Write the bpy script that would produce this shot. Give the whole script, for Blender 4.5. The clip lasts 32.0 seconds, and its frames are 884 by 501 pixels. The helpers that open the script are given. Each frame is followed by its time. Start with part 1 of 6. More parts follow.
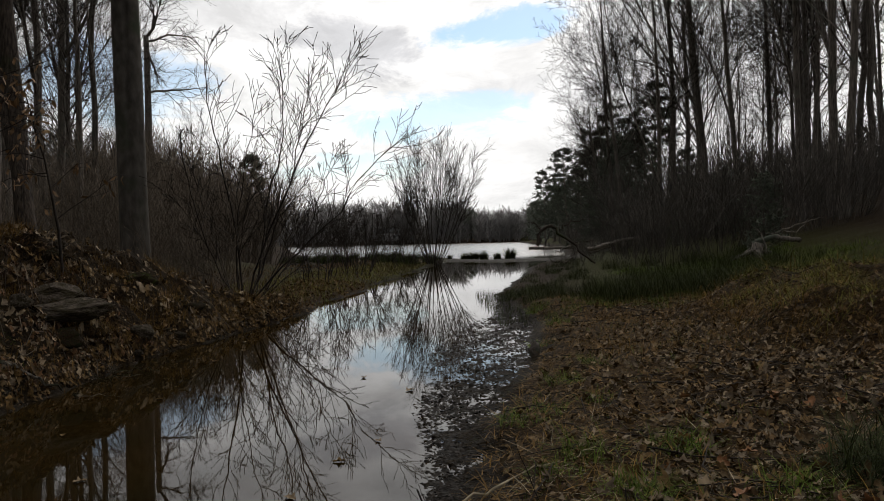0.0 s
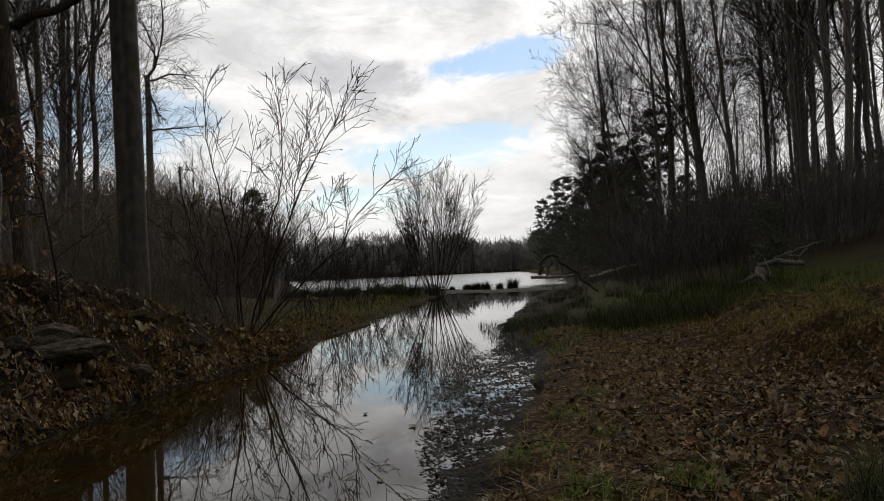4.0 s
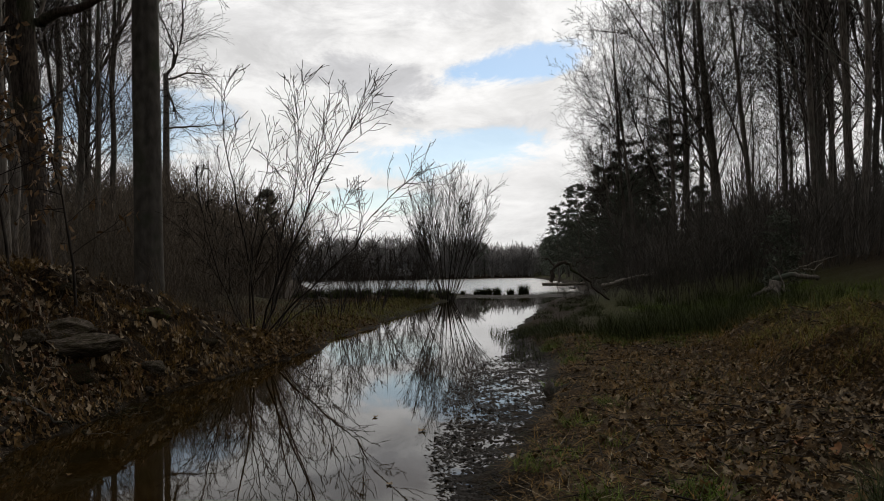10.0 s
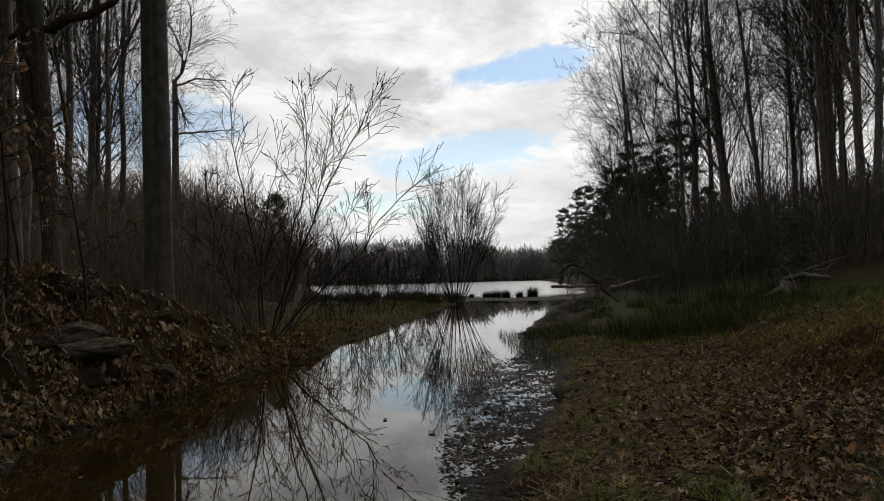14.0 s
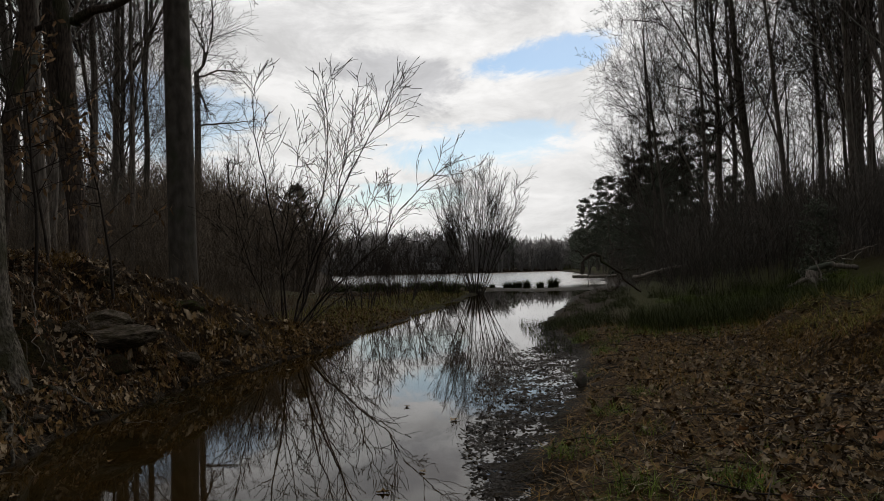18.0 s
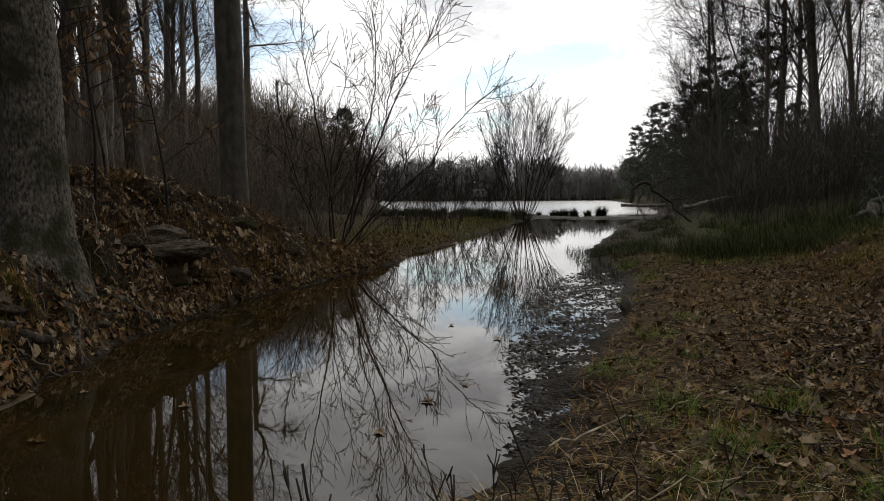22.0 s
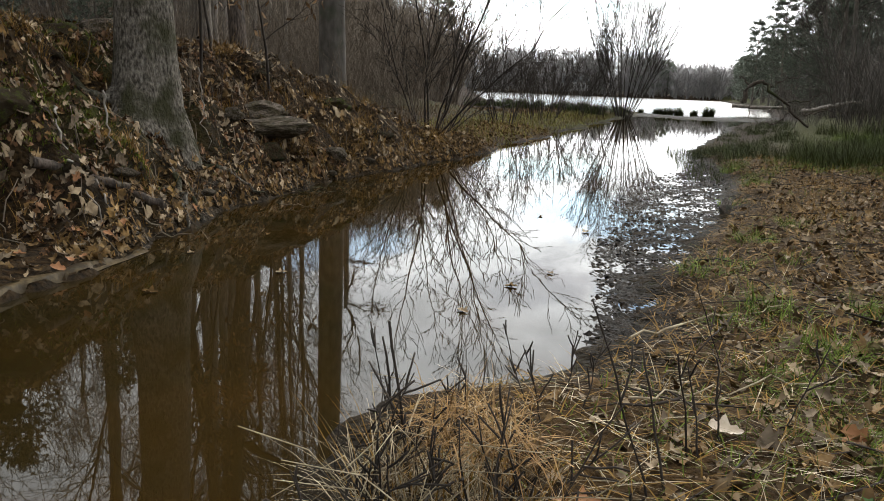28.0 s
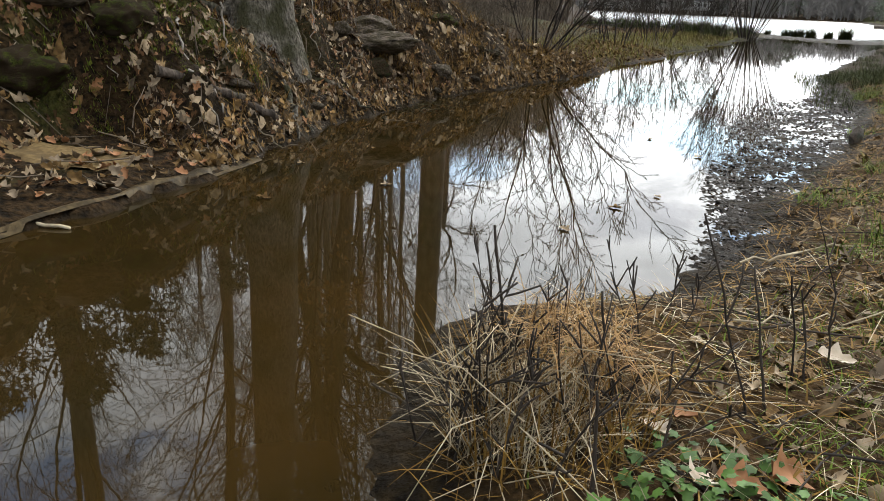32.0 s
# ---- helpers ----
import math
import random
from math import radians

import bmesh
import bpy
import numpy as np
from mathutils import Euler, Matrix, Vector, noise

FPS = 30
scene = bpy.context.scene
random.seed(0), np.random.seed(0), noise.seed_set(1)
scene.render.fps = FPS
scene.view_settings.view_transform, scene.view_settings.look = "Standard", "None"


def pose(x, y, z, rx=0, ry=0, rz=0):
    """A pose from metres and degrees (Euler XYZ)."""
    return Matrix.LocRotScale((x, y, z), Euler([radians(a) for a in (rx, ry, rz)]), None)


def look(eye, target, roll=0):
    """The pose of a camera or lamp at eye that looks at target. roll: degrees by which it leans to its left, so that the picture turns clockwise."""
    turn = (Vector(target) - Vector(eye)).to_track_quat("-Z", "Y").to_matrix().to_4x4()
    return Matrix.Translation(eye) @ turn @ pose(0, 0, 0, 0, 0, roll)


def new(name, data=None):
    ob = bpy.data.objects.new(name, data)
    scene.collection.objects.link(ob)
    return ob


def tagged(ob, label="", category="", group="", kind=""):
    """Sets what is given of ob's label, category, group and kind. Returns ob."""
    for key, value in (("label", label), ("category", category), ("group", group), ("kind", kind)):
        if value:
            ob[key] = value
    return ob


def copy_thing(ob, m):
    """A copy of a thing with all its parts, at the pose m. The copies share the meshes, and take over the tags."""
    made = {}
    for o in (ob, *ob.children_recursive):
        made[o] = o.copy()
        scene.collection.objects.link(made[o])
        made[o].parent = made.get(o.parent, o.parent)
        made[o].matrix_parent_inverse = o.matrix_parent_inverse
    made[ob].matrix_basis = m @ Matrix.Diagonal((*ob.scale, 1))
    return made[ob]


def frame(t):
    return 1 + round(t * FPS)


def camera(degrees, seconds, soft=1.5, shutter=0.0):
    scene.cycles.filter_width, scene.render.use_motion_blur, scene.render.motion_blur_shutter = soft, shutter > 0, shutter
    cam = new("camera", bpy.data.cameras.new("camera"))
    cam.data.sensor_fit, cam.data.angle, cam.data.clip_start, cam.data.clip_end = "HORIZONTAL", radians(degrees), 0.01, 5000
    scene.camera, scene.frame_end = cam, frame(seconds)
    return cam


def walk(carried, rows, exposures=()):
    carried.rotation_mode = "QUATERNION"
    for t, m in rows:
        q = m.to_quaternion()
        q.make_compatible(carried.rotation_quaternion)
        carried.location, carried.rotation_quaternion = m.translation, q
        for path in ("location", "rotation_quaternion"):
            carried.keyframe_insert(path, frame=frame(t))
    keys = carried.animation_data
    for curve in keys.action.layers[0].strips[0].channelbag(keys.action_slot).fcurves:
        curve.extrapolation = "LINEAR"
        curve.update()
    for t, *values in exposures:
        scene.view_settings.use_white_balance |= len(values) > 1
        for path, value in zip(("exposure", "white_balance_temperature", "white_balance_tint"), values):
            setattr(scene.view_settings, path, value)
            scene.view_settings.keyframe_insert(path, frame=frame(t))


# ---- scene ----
cam = camera(64.6, 32.0, soft=0.9)
PATH = [
    (0, (0.309, 0.755, 1.549), (0.186, 2.751, 1.518), -1.3),
    (0.5, (0.315, 0.786, 1.551), (0.209, 2.783, 1.516), -1.5),
    (1, (0.309, 0.802, 1.561), (0.188, 2.798, 1.534), -1.4),
    (1.5, (0.321, 0.825, 1.556), (0.153, 2.818, 1.524), -0.9),
    (2, (0.327, 0.803, 1.555), (0.197, 2.799, 1.538), -1.8),
    (2.5, (0.333, 0.809, 1.562), (0.206, 2.805, 1.592), -3.1),
    (4.5, (0.326, 0.842, 1.56), (0.195, 2.837, 1.618), -2.3),
    (5, (0.325, 0.838, 1.565), (0.185, 2.832, 1.627), -2.2),
    (5.5, (0.313, 0.843, 1.575), (0.16, 2.836, 1.655), -2.5),
    (6, (0.314, 0.833, 1.58), (0.161, 2.825, 1.666), -2.2),
    (6.5, (0.314, 0.832, 1.577), (0.164, 2.825, 1.657), -1.9),
    (7, (0.313, 0.833, 1.58), (0.158, 2.825, 1.664), -2.0),
    (7.5, (0.314, 0.832, 1.571), (0.159, 2.825, 1.632), -1.6),
    (8, (0.31, 0.831, 1.573), (0.154, 2.824, 1.627), -1.6),
    (8.5, (0.309, 0.843, 1.571), (0.149, 2.836, 1.631), -1.4),
    (9, (0.306, 0.822, 1.577), (0.144, 2.815, 1.643), -1.4),
    (9.5, (0.298, 0.826, 1.575), (0.138, 2.818, 1.642), -1.1),
    (10, (0.299, 0.819, 1.575), (0.141, 2.812, 1.645), -1.0),
    (10.5, (0.303, 0.819, 1.576), (0.145, 2.812, 1.644), -1.1),
    (11, (0.302, 0.819, 1.574), (0.139, 2.812, 1.637), -0.6),
    (11.5, (0.3, 0.823, 1.571), (0.132, 2.815, 1.636), -0.8),
    (12, (0.299, 0.818, 1.569), (0.124, 2.809, 1.641), -1.0),
    (12.5, (0.303, 0.806, 1.57), (0.125, 2.797, 1.645), -1.1),
    (13, (0.3, 0.811, 1.561), (0.121, 2.801, 1.639), -1.2),
    (13.5, (0.299, 0.83, 1.557), (0.115, 2.82, 1.632), -1.4),
    (14, (0.294, 0.829, 1.557), (0.112, 2.819, 1.637), -1.4),
    (14.5, (0.29, 0.819, 1.564), (0.106, 2.808, 1.653), -1.6),
    (16.5, (0.289, 0.818, 1.55), (0.085, 2.805, 1.66), -1.6),
    (17, (0.29, 0.824, 1.544), (0.079, 2.811, 1.635), -1.4),
    (17.5, (0.285, 0.832, 1.533), (0.061, 2.818, 1.605), -1.6),
    (18, (0.277, 0.833, 1.526), (0.037, 2.818, 1.581), -1.4),
    (18.5, (0.279, 0.834, 1.52), (0.029, 2.818, 1.553), -1.0),
    (19, (0.276, 0.828, 1.509), (0.021, 2.812, 1.518), -0.9),
    (19.5, (0.274, 0.831, 1.502), (0.007, 2.813, 1.487), -0.7),
    (20, (0.266, 0.837, 1.486), (-0.029, 2.814, 1.438), -0.7),
    (20.5, (0.262, 0.836, 1.481), (-0.056, 2.809, 1.405), -0.7),
    (21, (0.26, 0.828, 1.479), (-0.08, 2.796, 1.377), -0.7),
    (21.5, (0.272, 0.807, 1.472), (-0.088, 2.771, 1.35), -0.5),
    (22, (0.276, 0.811, 1.461), (-0.096, 2.77, 1.309), -0.3),
    (22.5, (0.289, 0.824, 1.444), (-0.089, 2.78, 1.264), -0.2),
    (23, (0.29, 0.833, 1.429), (-0.096, 2.785, 1.23), 0.1),
    (23.5, (0.288, 0.837, 1.418), (-0.106, 2.787, 1.208), 0.2),
    (24, (0.283, 0.837, 1.42), (-0.13, 2.781, 1.195), 0.2),
    (24.5, (0.28, 0.83, 1.416), (-0.169, 2.761, 1.147), 0.8),
    (25, (0.279, 0.824, 1.408), (-0.221, 2.733, 1.083), 1.0),
    (25.5, (0.273, 0.827, 1.4), (-0.244, 2.724, 1.034), 1.3),
    (26, (0.268, 0.821, 1.396), (-0.271, 2.704, 0.994), 1.8),
    (26.5, (0.271, 0.812, 1.394), (-0.293, 2.683, 0.967), 2.2),
    (28.5, (0.273, 0.806, 1.394), (-0.347, 2.647, 0.92), 2.0),
    (29, (0.276, 0.801, 1.394), (-0.373, 2.626, 0.896), 1.7),
    (29.5, (0.275, 0.795, 1.394), (-0.403, 2.606, 0.881), 1.6),
    (30, (0.271, 0.785, 1.389), (-0.432, 2.58, 0.856), 1.6),
    (30.5, (0.271, 0.782, 1.374), (-0.467, 2.554, 0.812), 1.6),
    (31, (0.27, 0.772, 1.364), (-0.504, 2.517, 0.766), 1.7),
    (31.5, (0.268, 0.764, 1.351), (-0.525, 2.486, 0.713), 2.3),
    (32, (0.266, 0.765, 1.34), (-0.561, 2.456, 0.666), 2.5),
]
walk(cam, [(t, look(eye, target, roll)) for t, eye, target, roll in PATH],
     [(0, 0.2, 6600, 10), (2, 0.15, 6600, 10), (4, 0.03, 6600, 10), (6, -0.04, 6600, 10), (14, -0.04, 6600, 10), (17, -0.12, 6600, 10), (19, -0.06, 6600, 10), (21, 0.22, 6600, 10), (23, 0.66, 6540, 10), (24.5, 1.0, 6495, 10), (25.2, 1.18, 6474, 10), (26, 1.5, 6450, 9), (29, 1.98, 6330, 7), (32, 2.2, 6300, 7)])


# ---------------------------------------------------------------- light
SUN_AZ, SUN_EL = radians(6.0), radians(27.0)
SUN_DIR = Vector((math.sin(SUN_AZ) * math.cos(SUN_EL), math.cos(SUN_AZ) * math.cos(SUN_EL), math.sin(SUN_EL)))

world = bpy.data.worlds.new("sky")
scene.world = world
world.use_nodes = True
wn, wl = world.node_tree.nodes, world.node_tree.links
wn.clear()


def wnode(kind, **values):
    n = wn.new(kind)
    for k, v in values.items():
        n.inputs[k].default_value = v
    return n


coord = wn.new("ShaderNodeTexCoord")
sky = wn.new("ShaderNodeTexSky")
sky.sky_type, sky.sun_disc = "NISHITA", False
sky.sun_elevation, sky.sun_rotation = SUN_EL, SUN_AZ
sky.dust_density, sky.ozone_density, sky.air_density = 0.1, 3.0, 1.2
sky_gain = wn.new("ShaderNodeVectorMath")
sky_gain.operation = "SCALE"
sky_gain.inputs["Scale"].default_value = 0.11
wl.new(sky.outputs["Color"], sky_gain.inputs[0])
# nearness to the veiled sun
dot = wn.new("ShaderNodeVectorMath")
dot.operation = "DOT_PRODUCT"
dot.inputs[1].default_value = SUN_DIR
wl.new(coord.outputs["Generated"], dot.inputs[0])
glow = wnode("ShaderNodeMapRange", **{"From Min": -0.1, "From Max": 0.98, "To Min": 0.29, "To Max": 1.07})
wl.new(dot.outputs["Value"], glow.inputs["Value"])


def wmath(op, a, b=None, c=None):
    n = wn.new("ShaderNodeMath")
    n.operation = op
    for k, v in enumerate((a, b, c)):
        if v is None:
            continue
        if isinstance(v, (int, float)):
            n.inputs[k].default_value = v
        else:
            wl.new(v, n.inputs[k])
    return n.outputs["Value"]


axes = wn.new("ShaderNodeSeparateXYZ")
wl.new(coord.outputs["Generated"], axes.inputs["Vector"])
azim = wmath("ARCTAN2", axes.outputs["X"], axes.outputs["Y"])
elev = wmath("ARCSINE", axes.outputs["Z"])
squash = wn.new("ShaderNodeMapping")
squash.inputs["Scale"].default_value = (1.0, 1.0, 2.2)
wl.new(coord.outputs["Generated"], squash.inputs["Vector"])
puffs = wnode("ShaderNodeTexNoise", Scale=8.0, Detail=10.0, Roughness=0.66, Distortion=0.4)
wl.new(squash.outputs["Vector"], puffs.inputs["Vector"])
ragged = wmath("MULTIPLY", wmath("SUBTRACT", puffs.outputs["Fac"], 0.5), 5.5)


def cloud_shape(az, el, wide, high, slope, weight):
    """A soft ragged oval in the sky, by its bearing and height in degrees."""
    du = wmath("DIVIDE", wmath("SUBTRACT", azim, radians(az)), radians(wide))
    rise = wmath("MULTIPLY", wmath("SUBTRACT", azim, radians(az)), slope)
    dv = wmath("DIVIDE", wmath("SUBTRACT", wmath("SUBTRACT", elev, radians(el)), rise), radians(high))
    r = wmath("ADD", wmath("ADD", wmath("MULTIPLY", du, du), wmath("MULTIPLY", dv, dv)), ragged)
    m = wnode("ShaderNodeMapRange", **{"From Min": 1.5, "From Max": 0.3, "To Min": 0.0, "To Max": weight})
    m.interpolation_type = "SMOOTHSTEP"
    wl.new(r, m.inputs["Value"])
    return m.outputs["Result"]


gaps = cloud_shape(2.0, 16.7, 6.3, 1.35, 0.15, 0.95)
for shape in ((-4.0, 9.8, 9.0, 1.7, 0.05, 0.72), (-28.0, 12.0, 6.0, 3.5, 0.0, 0.6), (40, 30, 14, 6, 0.1, 0.9), (-70, 35, 20, 7, 0.1, 0.9), (140, 40, 30, 9, 0.1, 0.9), (-11.0, 6.0, 5.0, 1.2, 0.0, 0.55)):
    gaps = wmath("MAXIMUM", gaps, cloud_shape(*shape))
grey = cloud_shape(-10.0, 15.6, 5.5, 2.1, -0.15, 1.0)
for shape in ((-24.0, 19.0, 12.0, 4.0, 0.0, 0.3), (-4.0, 22.5, 9.0, 2.5, 0.1, 0.35), (6, 11.5, 8, 1.2, 0.0, 0.3), (60, 22, 20, 6, 0, 0.8), (170, 25, 40, 9, 0, 0.8), (-110, 30, 30, 9, 0, 0.8)):
    grey = wmath("MAXIMUM", grey, cloud_shape(*shape))
fleece = wnode("ShaderNodeMapRange", **{"From Min": 0.35, "From Max": 0.62, "To Min": 0.76, "To Max": 1.02})
wl.new(puffs.outputs["Fac"], fleece.inputs["Value"])
tone = wn.new("ShaderNodeMix")
tone.data_type = "RGBA"
wl.new(grey, tone.inputs["Factor"])
tone.inputs["A"].default_value, tone.inputs["B"].default_value = (0.952, 0.952, 0.955, 1), (0.69, 0.695, 0.72, 1)
lit = wn.new("ShaderNodeVectorMath")
lit.operation = "SCALE"
wl.new(tone.outputs["Result"], lit.inputs[0])
wl.new(wmath("MULTIPLY", glow.outputs["Result"], fleece.outputs["Result"]), lit.inputs["Scale"])
blend = wn.new("ShaderNodeMix")
blend.data_type = "RGBA"
wl.new(gaps, blend.inputs["Factor"])
wl.new(lit.outputs["Vector"], blend.inputs["A"])
wl.new(sky_gain.outputs["Vector"], blend.inputs["B"])
back = wn.new("ShaderNodeBackground")
wl.new(blend.outputs["Result"], back.inputs["Color"])
back.inputs["Strength"].default_value = 1.0
out = wn.new("ShaderNodeOutputWorld")
wl.new(back.outputs["Background"], out.inputs["Surface"])

sun_data = bpy.data.lights.new("sun", "SUN")
sun_data.energy, sun_data.angle, sun_data.color = 0.5, radians(14), (1.0, 0.95, 0.88)
sun = new("sun", sun_data)
sun.matrix_world = look(tuple(SUN_DIR * 100), (0, 0, 0))


# ---------------------------------------------------------------- materials
def material(name, dark, light, rough=0.9, scale=6.0, stretch=(1, 1, 1), bump=0.4, per_island=0.0, per_object=0.0,
             spot=None, spot_scale=1.2, spot_at=0.6, detail=6.0, coords="Object", dist=0.02, spec=0.12):
    """Two-tone noise at fine scale, a second tone at coarse scale, relief, and chance tint by piece."""
    m = bpy.data.materials.new(name)
    m.use_nodes = True
    n, l = m.node_tree.nodes, m.node_tree.links
    bsdf = n["Principled BSDF"]
    bsdf.inputs["Roughness"].default_value = rough
    bsdf.inputs["Specular IOR Level"].default_value = spec
    tc, mp = n.new("ShaderNodeTexCoord"), n.new("ShaderNodeMapping")
    mp.inputs["Scale"].default_value = stretch
    l.new(tc.outputs[coords], mp.inputs["Vector"])
    fine = n.new("ShaderNodeTexNoise")
    fine.inputs["Scale"].default_value, fine.inputs["Detail"].default_value = scale, detail
    l.new(mp.outputs["Vector"], fine.inputs["Vector"])
    ramp = n.new("ShaderNodeValToRGB")
    ramp.color_ramp.elements[0].position, ramp.color_ramp.elements[0].color = 0.32, (*dark, 1)
    ramp.color_ramp.elements[1].position, ramp.color_ramp.elements[1].color = 0.68, (*light, 1)
    l.new(fine.outputs["Fac"], ramp.inputs["Fac"])
    colour = ramp.outputs["Color"]
    if spot:
        coarse = n.new("ShaderNodeTexNoise")
        coarse.inputs["Scale"].default_value, coarse.inputs["Detail"].default_value = spot_scale, 5
        l.new(tc.outputs[coords], coarse.inputs["Vector"])
        edge = n.new("ShaderNodeMapRange")
        edge.inputs["From Min"].default_value, edge.inputs["From Max"].default_value = spot_at - 0.06, spot_at + 0.08
        l.new(coarse.outputs["Fac"], edge.inputs["Value"])
        mix = n.new("ShaderNodeMix")
        mix.data_type = "RGBA"
        l.new(edge.outputs["Result"], mix.inputs["Factor"])
        l.new(colour, mix.inputs["A"])
        mix.inputs["B"].default_value = (*spot, 1)
        colour = mix.outputs["Result"]
    for amount, source in ((per_island, "geo"), (per_object, "obj")):
        if amount:
            info = n.new("ShaderNodeNewGeometry" if source == "geo" else "ShaderNodeObjectInfo")
            chance = info.outputs["Random Per Island" if source == "geo" else "Random"]
            hsv, val = n.new("ShaderNodeHueSaturation"), n.new("ShaderNodeMapRange")
            val.inputs["To Min"].default_value, val.inputs["To Max"].default_value = 1 - amount, 1 + amount
            l.new(chance, val.inputs["Value"])
            l.new(val.outputs["Result"], hsv.inputs["Value"])
            l.new(colour, hsv.inputs["Color"])
            colour = hsv.outputs["Color"]
    l.new(colour, bsdf.inputs["Base Color"])
    if bump:
        b = n.new("ShaderNodeBump")
        b.inputs["Strength"].default_value, b.inputs["Distance"].default_value = bump, dist
        l.new(fine.outputs["Fac"], b.inputs["Height"])
        l.new(b.outputs["Normal"], bsdf.inputs["Normal"])
    return m


# Bark lightened to carry the haze over the east trunks in its colour.
BARK = material("bark", (0.075, 0.064, 0.053), (0.23, 0.20, 0.17), 0.95, 9, (3, 3, 0.5), 0.8, per_object=0.25, spot=(0.10, 0.11, 0.085), spot_scale=0.9, dist=0.04)
BARK_SMOOTH = material("beech_bark", (0.07, 0.062, 0.053), (0.14, 0.125, 0.105), 0.85, 5, (1.5, 1.5, 0.7), 0.25, spot=(0.07, 0.075, 0.05), spot_scale=1.4)
BARK_OAK = material("furrowed_bark", (0.030, 0.025, 0.019), (0.21, 0.185, 0.15), 0.95, 15, (2.4, 2.4, 1.1), 1.0, spot=(0.042, 0.040, 0.020), spot_scale=2.6, spot_at=0.54, dist=0.05)
# Darker bark for near trunks and dead wood, without the haze lightening.
BARK_DARK = material("dark_bark", (0.030, 0.025, 0.021), (0.125, 0.098, 0.078), 0.95, 10, (3, 3, 0.7), 0.9, spot=(0.045, 0.055, 0.022), spot_scale=0.8, spot_at=0.6, dist=0.04)
TWIG = material("twig_bark", (0.022, 0.018, 0.015), (0.066, 0.054, 0.044), 0.9, 4, per_object=0.3, bump=0)
# Darker version of the brush colour below.
DARK_BRUSH = material("dark_brush_stems", (0.046, 0.041, 0.035), (0.125, 0.108, 0.090), 0.9, 4, per_island=0.35, bump=0)
BRUSH = material("brush_stems", (0.078, 0.063, 0.047), (0.205, 0.163, 0.120), 0.9, 4, per_island=0.35, bump=0)
# Twig colour paled well above real bark: painted haze for the far shore.
FAR_TWIG_HAZED = material("far_twigs_hazed", (0.20, 0.19, 0.182), (0.28, 0.262, 0.25), 0.95, 0.3, per_island=0.12, bump=0)
# Needles lightened past their own green, haze over the pines put into the colour.
NEEDLE_HAZED = material("needles", (0.080, 0.092, 0.068), (0.170, 0.184, 0.138), 0.8, 2, per_island=0.4, bump=0)
LEAF = material("fallen_leaf", (0.032, 0.018, 0.006), (0.150, 0.088, 0.030), 0.85, 14, bump=0.2, per_island=0.8, spot=(0.20, 0.135, 0.068), spot_scale=9, spot_at=0.58)
LEAF_WARM = material("trodden_leaf", (0.050, 0.029, 0.012), (0.19, 0.118, 0.052), 0.85, 14, bump=0.2, per_island=0.75, spot=(0.21, 0.15, 0.085), spot_scale=9, spot_at=0.57)
LEAF_DARK = material("rotting_leaf", (0.018, 0.010, 0.005), (0.125, 0.064, 0.027), 0.8, 16, bump=0.3, per_island=0.9, spot=(0.17, 0.095, 0.052), spot_scale=8, spot_at=0.62)
LEAF_PALE = material("dry_leaf", (0.12, 0.082, 0.045), (0.41, 0.31, 0.195), 0.7, 14, bump=0.2, per_island=0.5)
STRAW = material("straw", (0.12, 0.090, 0.052), (0.56, 0.47, 0.32), 0.75, 5, per_island=0.75, bump=0)
STRAW_RED = material("rusty_straw", (0.10, 0.054, 0.011), (0.27, 0.158, 0.035), 0.75, 5, per_island=0.4, bump=0)
MOUND = material("tussock_grass", (0.095, 0.092, 0.016), (0.25, 0.235, 0.05), 0.85, 6, per_island=0.5, bump=0, spec=0.1)
RUST = material("rusty_sedge", (0.045, 0.024, 0.009), (0.13, 0.072, 0.024), 0.8, 5, per_island=0.5, bump=0)
GRASS = material("green_grass", (0.055, 0.080, 0.010), (0.14, 0.19, 0.030), 0.85, 6, per_island=0.45, bump=0, spec=0.1)
RUSH = material("rush", (0.024, 0.030, 0.010), (0.06, 0.07, 0.022), 0.85, 6, per_island=0.45, bump=0, spec=0.1)
GREY_LEAF = material("weathered_leaf", (0.080, 0.058, 0.037), (0.270, 0.206, 0.138), 0.8, 12, bump=0.2, per_island=0.5)
ROCK = material("rock", (0.040, 0.032, 0.024), (0.165, 0.130, 0.098), 0.95, 11, bump=1.0, spot=(0.050, 0.040, 0.022), spot_scale=3.5, spot_at=0.5, dist=0.05)
# Paler copy of the needle colour, with the distance haze painted in.
FAR_NEEDLE_HAZED = material("far_needles_hazed", (0.13, 0.145, 0.115), (0.21, 0.23, 0.18), 0.8, 2, per_island=0.3, bump=0)
MOSS = material("moss", (0.016, 0.021, 0.004), (0.070, 0.080, 0.012), 1.0, 30, bump=1.0, spot=(0.030, 0.020, 0.010), spot_scale=4, spot_at=0.44, dist=0.03)
MOSS_GREEN = material("moss_green", (0.060, 0.080, 0.010), (0.165, 0.195, 0.026), 0.95, 20, per_island=0.4, bump=0, spec=0.1)
SAND = material("sand", (0.12, 0.08, 0.034), (0.21, 0.145, 0.066), 0.8, 30, bump=0.3, spot=(0.10, 0.068, 0.032), spot_scale=4)
WET_SAND = material("wet_sand", (0.045, 0.031, 0.014), (0.105, 0.074, 0.035), 0.6, 30, bump=0.3, spot=(0.03, 0.021, 0.01), spot_scale=6, spot_at=0.55)
MUD = material("mud", (0.008, 0.006, 0.004), (0.026, 0.018, 0.011), 0.75, 16, bump=0.8, spec=0.15)
